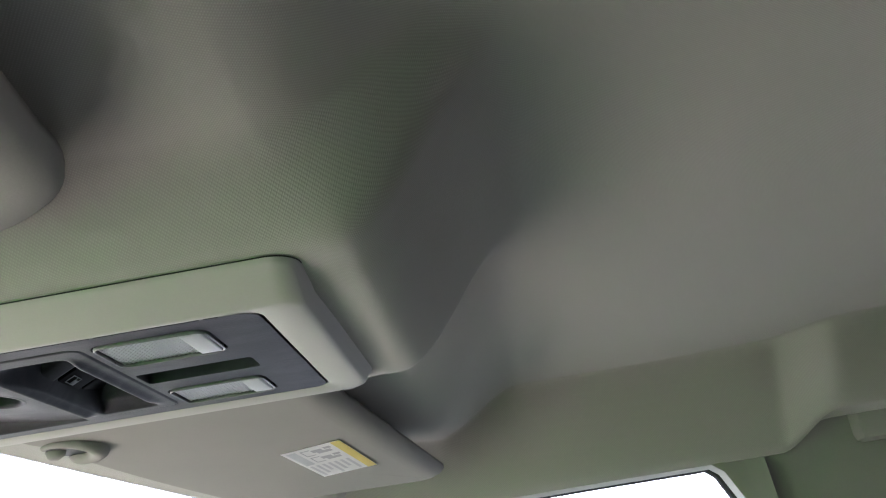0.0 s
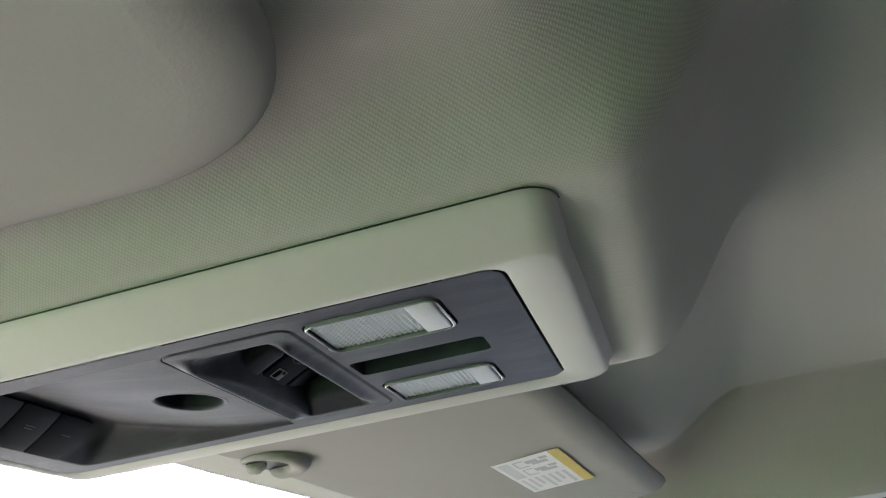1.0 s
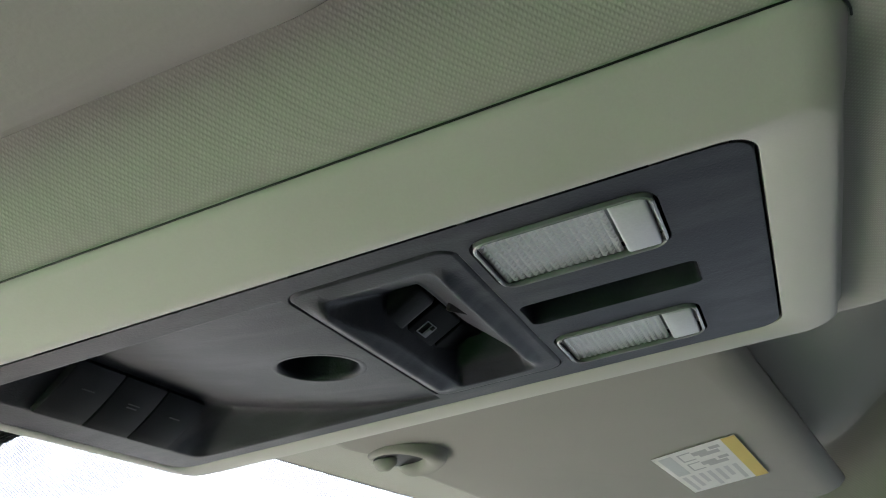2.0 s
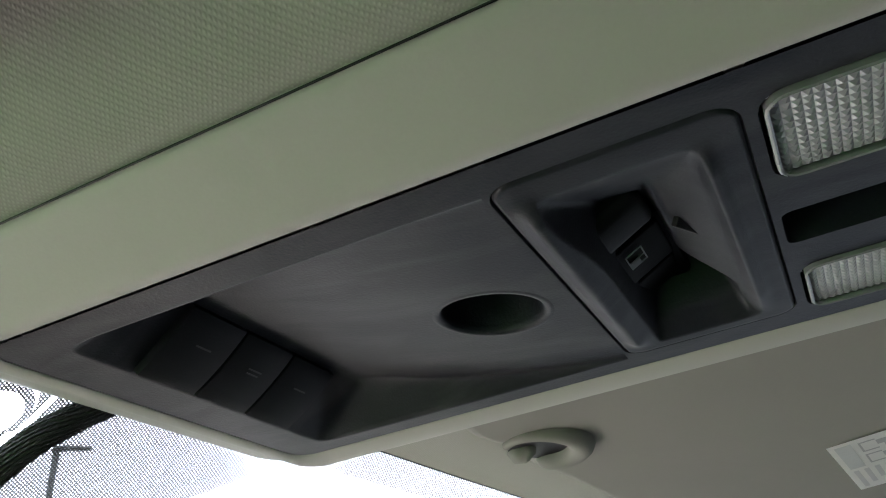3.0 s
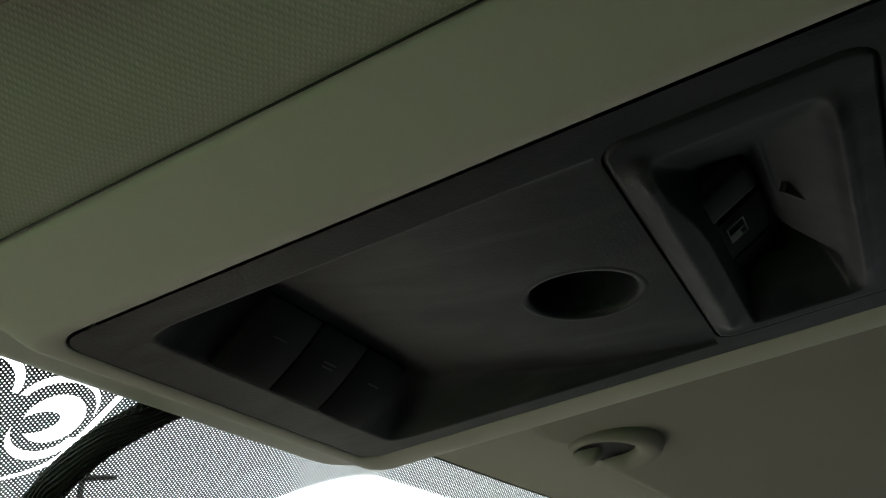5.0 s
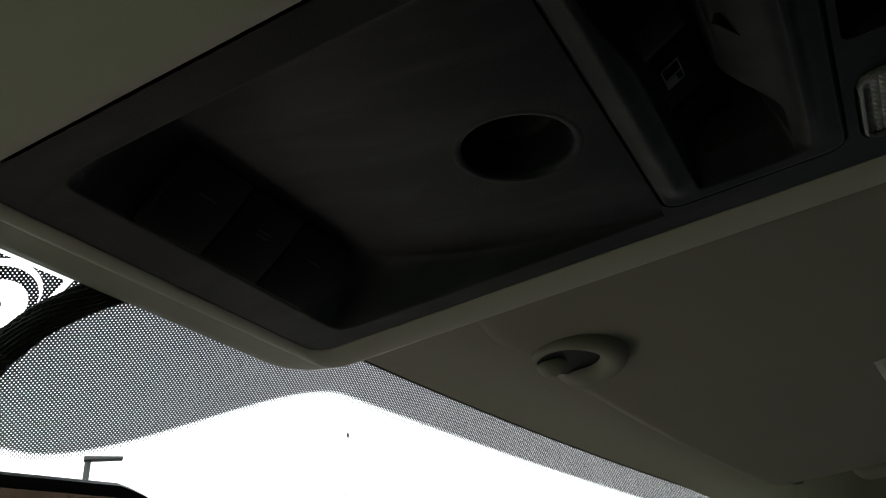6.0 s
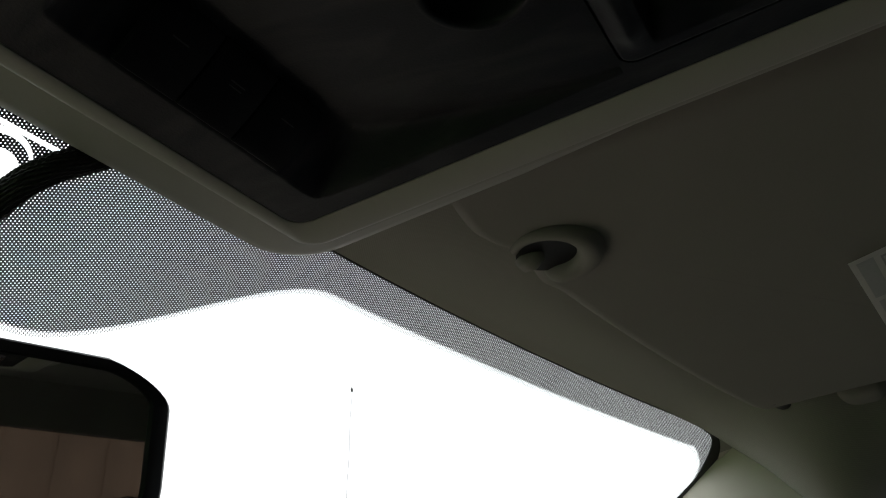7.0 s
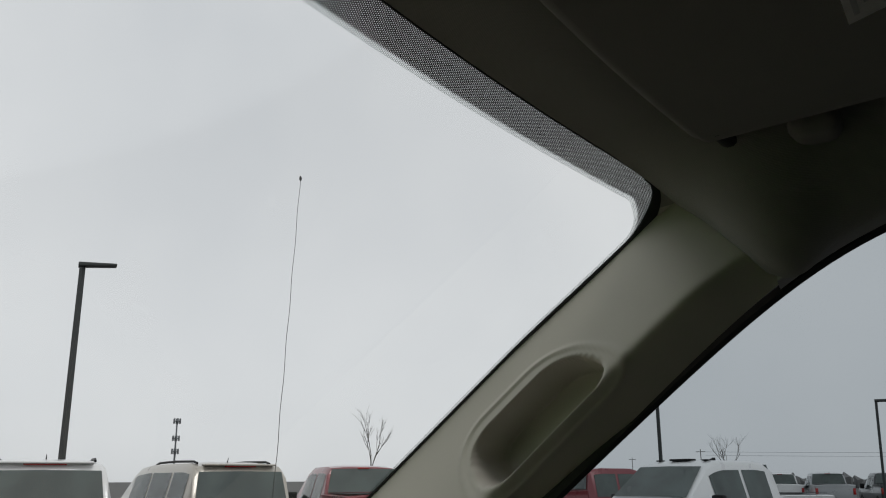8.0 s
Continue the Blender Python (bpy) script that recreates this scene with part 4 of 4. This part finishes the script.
PAINTS = dict(white=car_paint("paint_white", (0.72, 0.72, 0.72)), tan=car_paint("paint_champagne", (0.44, 0.41, 0.36), 0.2), red=car_paint("paint_red", (0.17, 0.022, 0.03), 0.1), dark=car_paint("paint_dark", (0.03, 0.032, 0.036), 0.2), silver=car_paint("paint_silver", (0.36, 0.37, 0.38), 0.4))
# stations along each kind of car: distance from its rear, upper height, half width there
SHAPES = dict(
    suv=((0.00, 1.12, 0.96), (0.03, 1.14, 0.88), (0.16, 1.72, 0.80), (0.26, 1.86, 0.76), (0.60, 1.91, 0.74), (2.30, 1.91, 0.74), (2.95, 1.86, 0.72), (3.15, 1.78, 0.72), (3.85, 1.22, 0.84), (4.05, 1.14, 0.92), (5.00, 1.04, 0.88), (5.18, 0.85, 0.84)),
    pickup=((0.00, 1.28, 0.98), (0.04, 1.32, 0.98), (1.70, 1.34, 0.98), (1.74, 1.30, 0.90), (1.84, 1.78, 0.80), (1.95, 1.89, 0.74), (2.30, 1.93, 0.72), (3.30, 1.92, 0.72), (3.62, 1.84, 0.71), (4.30, 1.30, 0.84), (4.45, 1.24, 0.94), (5.65, 1.16, 0.92), (5.80, 0.92, 0.88)))


def station(kind, y):
    s = SHAPES[kind]
    for a, b in zip(s, s[1:]):
        if a[0] <= y <= b[0]:
            t = (y - a[0]) / (b[0] - a[0])
            return a[1] + (b[1] - a[1]) * t, a[2] + (b[2] - a[2]) * t
    return s[-1][1:]


def car(kind, paint, label, at, heading, group="", rails=False, visors=False, cab_lights=False):
    m = Matrix.Translation((at[0], at[1], 0)) @ Matrix.Rotation(math.atan2(-heading[0], heading[1]), 4, "Z")
    ob = thing("suv" if kind == "suv" else "pickup_truck", (0, 0, 0), label, "car" if kind == "suv" else "pickup", group, matrix=m)
    belt, wide = 1.12, 0.99
    skin = PAINTS[paint]
    rings = []
    for y, z, w in SHAPES[kind]:
        lean = min(1, max(0, (z - belt) / 0.7))
        side = wide * (0.93 if y < 0.02 or y > 4.95 else 1.0)
        top, low = max(z, 0.8), min(belt, z - 0.02)
        half = [(side * 0.93, 0.38), (side, 0.62), (side, low * 0.93), (side * 0.975, low), (w + 0.045 * lean, top - 0.07 * lean - 0.004), (w - 0.02, top - 0.012), (w * 0.5, top + 0.012)]
        rings.append([Vector((-x, y, zz)) for x, zz in half] + [Vector((x, y, zz)) for x, zz in reversed(half)])
    part("body", loft(rings, True, (True, True)), skin, ob, smooth=35)

    def side_pane(y0, y1, name="side_window"):
        for s in (-1, 1):
            bm = bmesh.new()
            pts = []
            n = 6
            for i in range(n + 1):
                y = y0 + (y1 - y0) * i / n
                z, w = station(kind, y)
                pts.append((y, z, w))
            low = [Vector((s * (wide * 0.972 + 0.004), y, belt + 0.035)) for y, z, w in pts]
            high = [Vector((s * (w + 0.045 + 0.006 + (0.975 * wide - w - 0.045) * 0.12), y, z - 0.07 - (z - 0.07 - belt) * 0.12)) for y, z, w in pts]
            loft([low, high], False, bm=bm)
            bmesh.ops.solidify(bm, geom=bm.faces, thickness=0.004)
            part(name, bm, car_glass, ob, "dark glass")

    def end_pane(ya, yb, fa, fb, name, out):
        za, wa = station(kind, ya)
        zb, wb = station(kind, yb)
        p, q = Vector((0, ya, za)).lerp(Vector((0, yb, zb)), fa), Vector((0, ya, za)).lerp(Vector((0, yb, zb)), fb)
        w0, w1 = wa + (wb - wa) * fa - 0.05, wa + (wb - wa) * fb - 0.05
        n = Vector((0, out, 0.012))
        bm = loft([[Vector((-w0 + 2 * w0 * i / 6, p.y, p.z + 0.010 * (1 - abs(i - 3) / 3))) + n for i in range(7)], [Vector((-w1 + 2 * w1 * i / 6, q.y, q.z + 0.010 * (1 - abs(i - 3) / 3))) + n for i in range(7)]], False)
        bmesh.ops.solidify(bm, geom=bm.faces, thickness=0.004)
        return part(name, bm, car_glass, ob, "dark glass")

    if kind == "suv":
        for a, b in ((0.34, 1.05), (1.15, 2.05), (2.13, 3.0)):
            side_pane(a, b)
        end_pane(0.03, 0.16, 0.05, 1.05, "rear_window", -0.02)
        end_pane(3.15, 3.85, 0.06, 0.96, "windshield", 0.02)
        part("brake_light", block(-0.28, 0.28, 0.17, 0.215, 1.835, 1.872, 0.008), red_lens, ob, "red brake light under the roof edge")
        part("spoiler", block(-0.64, 0.64, 0.13, 0.32, 1.858, 1.888, 0.014), skin, ob)
    else:
        for a, b in ((2.02, 2.72), (2.80, 3.66)):
            side_pane(a, b)
        end_pane(1.74, 1.84, 0.10, 1.15, "rear_window", -0.02)
        end_pane(3.62, 4.30, 0.05, 0.97, "windshield", 0.02)
        part("bed_floor", block(-0.86, 0.86, 0.06, 1.68, 1.345, 1.352, 0), surface("bed_cover", (0.02, 0.02, 0.02), 0.8), ob, "black bed cover")
        part("brake_light", block(-0.14, 0.14, 1.80, 1.88, 1.865, 1.892, 0.006), red_lens, ob, "red brake light above the rear window")
    if rails:
        for s in (-1, 1):
            part("roof_rail", tube([(s * 0.66, 0.45, 1.90), (s * 0.66, 0.60, 1.930), (s * 0.66, 1.4, 1.942), (s * 0.66, 2.2, 1.930), (s * 0.66, 2.35, 1.90)], 0.02, 8), black, ob, "dark roof rail")
        part("roof_antenna", tube([(0.0, 0.75, 1.91), (0.0, 0.70, 2.0)], [0.012, 0.004], 8), black, ob)
    if cab_lights:
        for x in (-0.5, 0.5):
            part("marker_light", block(x - 0.05, x + 0.05, 3.22, 3.36, 1.925, 1.95, 0.01), black, ob)
        part("roof_light", block(-0.22, 0.22, 3.2, 3.4, 1.93, 1.965, 0.012), black, ob, "dark light bar on the roof")
        part("roof_fin", loft([[Vector((-0.03, 2.35, 1.93)), Vector((0.03, 2.35, 1.93)), Vector((0.03, 2.6, 1.93)), Vector((-0.03, 2.6, 1.93))], [Vector((-0.006, 2.33, 2.0)), Vector((0.006, 2.33, 2.0)), Vector((0.006, 2.4, 2.0)), Vector((-0.006, 2.4, 2.0))]], True, (True, True)), black, ob, "black roof fin")
    front = 3.75 if kind == "suv" else 4.15
    for s in (-1, 1):
        part("side_mirror", block(s * 1.10 - 0.11, s * 1.10 + 0.11, front - 0.38, front - 0.24, 1.08, 1.36 if kind == "pickup" else 1.28, 0.03, 2), black, ob, "black door mirror")
        part("tail_light", block(s * 0.90 - 0.07, s * 0.90 + 0.07, -0.02, 0.10, 0.82, 1.14, 0.02), red_lens, ob, "red tail light")
        part("headlight", block(s * 0.72 - 0.18, s * 0.72 + 0.18, SHAPES[kind][-1][0] - 0.14, SHAPES[kind][-1][0] + 0.01, 0.72, 0.90, 0.03), clear_lens, ob, "clear headlight")
        part("door_handle", block(s * 0.995 - 0.02, s * 0.995 + 0.02, 2.35, 2.55, 1.0, 1.03, 0.008), skin, ob)
        for y in (0.95, 4.15 if kind == "suv" else 4.75):
            ring = lambda r, x: [Vector((s * x, y + r * math.cos(2 * math.pi * k / 24), 0.38 + r * math.sin(2 * math.pi * k / 24))) for k in range(24)]
            wheel = part("wheel", loft([ring(0.24, 0.99), ring(0.36, 1.0), ring(0.385, 0.96), ring(0.385, 0.80), ring(0.34, 0.76)], True, (False, True)), tyre_skin, ob, "black tyre")
            part("rim", loft([ring(0.245, 0.985), ring(0.20, 0.955), ring(0.06, 0.975)], True, (False, True)), rim_skin, wheel, "alloy rim")
    return ob


AWAY = (0.64, 0.77)
car("suv", "white", "white sport utility vehicle with dark rear glass and roof rails", (8.45, 10.20), AWAY, "parked cars", rails=True)
car("suv", "tan", "champagne sport utility vehicle parked beside a white one", (11.70, 9.35), (0.44, 0.90), "parked cars", rails=True)
car("pickup", "red", "dark red crew cab pickup parked tail outwards", (15.75, 8.85), AWAY, "parked cars")
car("pickup", "white", "white crew cab pickup with dark roof light and black mirrors", (19.1, 1.6), (-0.90, 0.44), "parked cars", cab_lights=True)
car("suv", "silver", "grey sport utility vehicle among the farther cars", (20.9, 24.4), AWAY, "parked cars")
car("pickup", "red", "red pickup standing behind the white pickup", (22.9, 9.0), (0.75, -0.66), "parked cars")
for k, (paint, word) in enumerate((("dark", "black"), ("white", "white"), ("silver", "silver"), ("dark", "black"), ("white", "white"), ("silver", "silver"), ("white", "white"), ("dark", "black"), ("silver", "silver"))):
    car("pickup", paint, word + " pickup in the far row of the lot", (50.0 + 1.9 * (k % 2), 7.4 - 2.75 * k + 0.15 * (k % 3)), (0.97, 0.22), "far row")

post_skin = surface("post_paint", (0.045, 0.05, 0.05), 0.5, metal=0.3, grain=20)


def lamp_post(at, height, label, arm):
    ob = thing("street_lamp", (0, 0, 0), label, "street lamp", "street lamps", matrix=Matrix.Translation((*at, 0)))
    part("pole", tube([(0, 0, 0), (0, 0, height * 0.5), (0, 0, height)], [0.105, 0.095, 0.085], 4), post_skin, ob, smooth=20)
    part("foot", tube([(0, 0, 0), (0, 0, 0.75)], 0.3, 16), surface("concrete", (0.35, 0.34, 0.32), 0.9), ob, "round concrete foot")
    h = block(-0.17, 0.17, -0.12, 0.95, -0.05, 0.05, 0.02, 2)
    for v in h.verts:
        v.co.z += 0.05 * (v.co.y - 0.4) if v.co.z < 0 else 0.0
    bmesh.ops.transform(h, matrix=Matrix.Translation((0, 0, height)) @ Matrix.Rotation(arm, 4, "Z") @ Matrix.Rotation(radians(2), 4, "X"), verts=h.verts)
    part("lamp_head", h, post_skin, ob, "flat dark lamp head")


lamp_post((17.35, 20.43), 7.85, "dark square lamp post with one flat head", radians(-130))
lamp_post((38.96, 8.56), 7.4, "dark lamp post in the far part of the lot", radians(150))

frame_ob = thing("sign_frame", (0, 0, 0), "tall thin black metal frame standing open", "frame", matrix=Matrix.Translation((44.9, -0.2, 0)) @ Matrix.Rotation(radians(5), 4, "Z"))
part("post", tube([(0, 0.15, 0), (0, 0, 5.1)], 0.06, 8), post_skin, frame_ob)
part("post", tube([(0, -3.0, 0), (0, -3.0, 5.1)], 0.06, 8), post_skin, frame_ob)
part("beam", tube([(0, 0.06, 5.1), (0, -3.06, 5.1)], 0.07, 8), post_skin, frame_ob)

tower = thing("cell_tower", (0, 0, 0), "slim grey cell tower with three tiers of antennas", "tower", matrix=Matrix.Translation((188.9, 178.5, 0)))
# steel grey lightened, with the haze of distance put into the colour
tower_skin = surface("hazed_tower_steel", (0.16, 0.17, 0.18), 0.6, metal=0.3)
part("mast", tube([(0, 0, 0), (0, 0, 19)], [0.32, 0.2], 8), tower_skin, tower)
for z in (18.2, 13.4, 9.8):
    for k in range(6):
        a = radians(60 * k)
        part("antenna_panel", block(0.95 * math.cos(a) - 0.10, 0.95 * math.cos(a) + 0.10, 0.95 * math.sin(a) - 0.10, 0.95 * math.sin(a) + 0.10, z - 0.75, z + 0.75, 0.02), tower_skin, tower)
    part("platform", tube([(0, 0, z - 0.10), (0, 0, z + 0.10)], 0.95, 12), tower_skin, tower)

bark = surface("bark", (0.07, 0.06, 0.05), 0.95, grain=20, bump=0.5, depth=0.01)
random.seed(7)


def bare_tree(at, height, label, spread=0.42):
    ob = thing("bare_tree", (0, 0, 0), label, "tree", "bare trees", matrix=Matrix.Translation((*at, 0)))
    trunk, twigs = bmesh.new(), bmesh.new()
    tube([(0, 0, 0), (0.05, 0, height * 0.25), (0, 0.06, height * 0.5)], [height * 0.011, height * 0.009, height * 0.007], 7, trunk)

    def grow(p, d, length, r, depth):
        q = p + d * length * 0.5 + Vector((random.uniform(-1, 1), random.uniform(-1, 1), 0.3)) * length * 0.06
        e = q + (d + Vector((random.uniform(-1, 1), random.uniform(-1, 1), 0.5)) * 0.16).normalized() * length * 0.5
        tube([p, q, e], [r, r * 0.8, r * 0.55], 5 if depth > 1 else 4, twigs)
        if depth:
            for _ in range(3):
                n = (d + Vector((random.uniform(-1, 1), random.uniform(-1, 1), random.uniform(-0.1, 0.7))) * spread * 1.7).normalized()
                grow(p.lerp(e, random.uniform(0.45, 1.0)), n, length * random.uniform(0.5, 0.75), r * 0.55, depth - 1)
    for k in range(4):
        a = 2 * math.pi * k / 4 + random.uniform(-0.4, 0.4)
        grow(Vector((0, 0, height * random.uniform(0.30, 0.5))), Vector((math.cos(a) * spread * 1.3, math.sin(a) * spread * 1.3, 1)).normalized(), height * 0.34, height * 0.0052, 3)
    part("trunk", trunk, bark, ob)
    part("branches", twigs, bark, ob, "thin leafless branches", kind="stuff")


bare_tree((76.9, 46.3), 8.2, "leafless young tree behind the parked cars", 0.3)
bare_tree((79.0, 11.9), 5.6, "leafless low tree with spreading limbs", 0.6)
for k, (x, y, h) in enumerate(((303.0, 77.7, 9.0), (229.0, 41.1, 9.0))):
    pole = thing("utility_pole", (0, 0, 0), "wooden utility pole with a cross arm", "utility pole", "utility poles", matrix=Matrix.Translation((x, y, 0)))
    part("pole", tube([(0, 0, 0), (0, 0, h)], [0.14, 0.09], 8), bark, pole)
    part("cross_arm", block(-0.06, 0.06, -1.2, 1.2, h - 0.7, h - 0.55, 0), bark, pole)
for dz, y0 in ((0.0, 1.2), (-0.9, -1.2)):
    pts = [Vector((229.0, 41.1 + y0, 8.4 + dz)).lerp(Vector((240.0, -87.0, 8.2 + dz)), i / 16) - Vector((0, 0, 0.9 * math.sin(math.pi * i / 16))) for i in range(17)]
    solid("power_line", tube(pts, 0.025, 5), post_skin, "thin sagging power line", "power line", matrix=OUT, base=(229, 41.1, 5))
random.seed(11)
hedge = bmesh.new()
for k in range(260):
    a = radians(random.uniform(82, 98))
    r = random.uniform(170, 230)
    c = Vector((r * math.sin(a), r * math.cos(a), 0))
    h = random.uniform(0.8, 2.3) * (1.25 if random.random() < 0.15 else 1)
    tube([c, c + Vector((random.uniform(-.4, .4), random.uniform(-.4, .4), h * 0.6)), c + Vector((random.uniform(-.8, .8), random.uniform(-.8, .8), h))], [random.uniform(0.4, 0.9), random.uniform(0.5, 1.1), 0.15], 6, hedge)
solid("far_woods", hedge, surface("winter_scrub", (0.16, 0.16, 0.16), 0.95, grain=3), "low grey winter scrub on the horizon", "woods", kind="stuff", matrix=OUT)

# unseen green wall by the driver's door, added to bounce green light in
green_bounce = surface("green_bounce_paint", (0.20, 0.50, 0.08), 0.8, grain=20, bump=0.3, mottle=0.1, blotch=0.6)
solid("wall_green_bounce", block(-2.75, -2.60, -0.1, 4.2, 0.0, 2.6, 0.02), green_bounce, "unseen green wall added to bounce green light into the cab", "wall", kind="structure", matrix=OUT)

# behind the truck: what the inside mirror shows
fence_skin = surface("fence_wood", (0.40, 0.29, 0.21), 0.85, grain=25, mottle=0.25, blotch=2)
fence = thing("fence", (0, 0, 0), "tall brown board fence behind the truck", "fence", matrix=Matrix.Translation((0, -11.0, 0)))
for k in range(60):
    part("board", block(-9 + 0.3 * k - 0.01, -8.7 + 0.3 * k + 0.01, -0.02 - 0.025 * (k % 2), 0.02 - 0.025 * (k % 2), 0.0, 4.4 + 0.03 * (k % 3), 0), fence_skin, fence)
car("suv", "white", "white sport utility vehicle parked behind the truck", (0.9, -4.2), (0, -1), "parked cars")

# front seats
for sx, who in ((-0.40, "driver"), (0.40, "passenger")):
    seat = thing("front_seat", (sx, -0.55, -1.34), "dark cloth %s seat with a headrest" % who, "car seat", group="front seats")
    part("cushion", block(sx - 0.27, sx + 0.27, -0.75, -0.15, -1.30, -0.92, 0.07, 4), seat_cloth, seat)
    part("backrest", loft([[Vector((sx + w * math.cos(a), y + d * math.sin(a), z)) for a in [2 * math.pi * i / 20 for i in range(20)]] for w, d, y, z in ((0.25, 0.06, -0.74, -1.0), (0.27, 0.08, -0.78, -0.8), (0.26, 0.07, -0.86, -0.5), (0.22, 0.05, -0.90, -0.36), (0.12, 0.03, -0.91, -0.32))], True, (True, True)), seat_cloth, seat)
    part("headrest", loft([[Vector((sx + w * math.cos(a), -0.94 + d * math.sin(a), z)) for a in [2 * math.pi * i / 20 for i in range(20)]] for w, d, z in ((0.08, 0.03, -0.31), (0.13, 0.05, -0.28), (0.135, 0.05, -0.19), (0.11, 0.045, -0.13), (0.05, 0.02, -0.115))], True, (True, True)), seat_cloth, seat, "padded dark headrest")
bench = thing("rear_bench", (0, -1.5, -1.34), "dark cloth rear bench along the cab wall", "car seat")
part("cushion", block(-0.70, 0.70, -1.70, -1.20, -1.30, -0.95, 0.06, 3), seat_cloth, bench)
part("backrest", block(-0.70, 0.70, -1.75, -1.60, -1.0, -0.42, 0.05, 3), seat_cloth, bench)
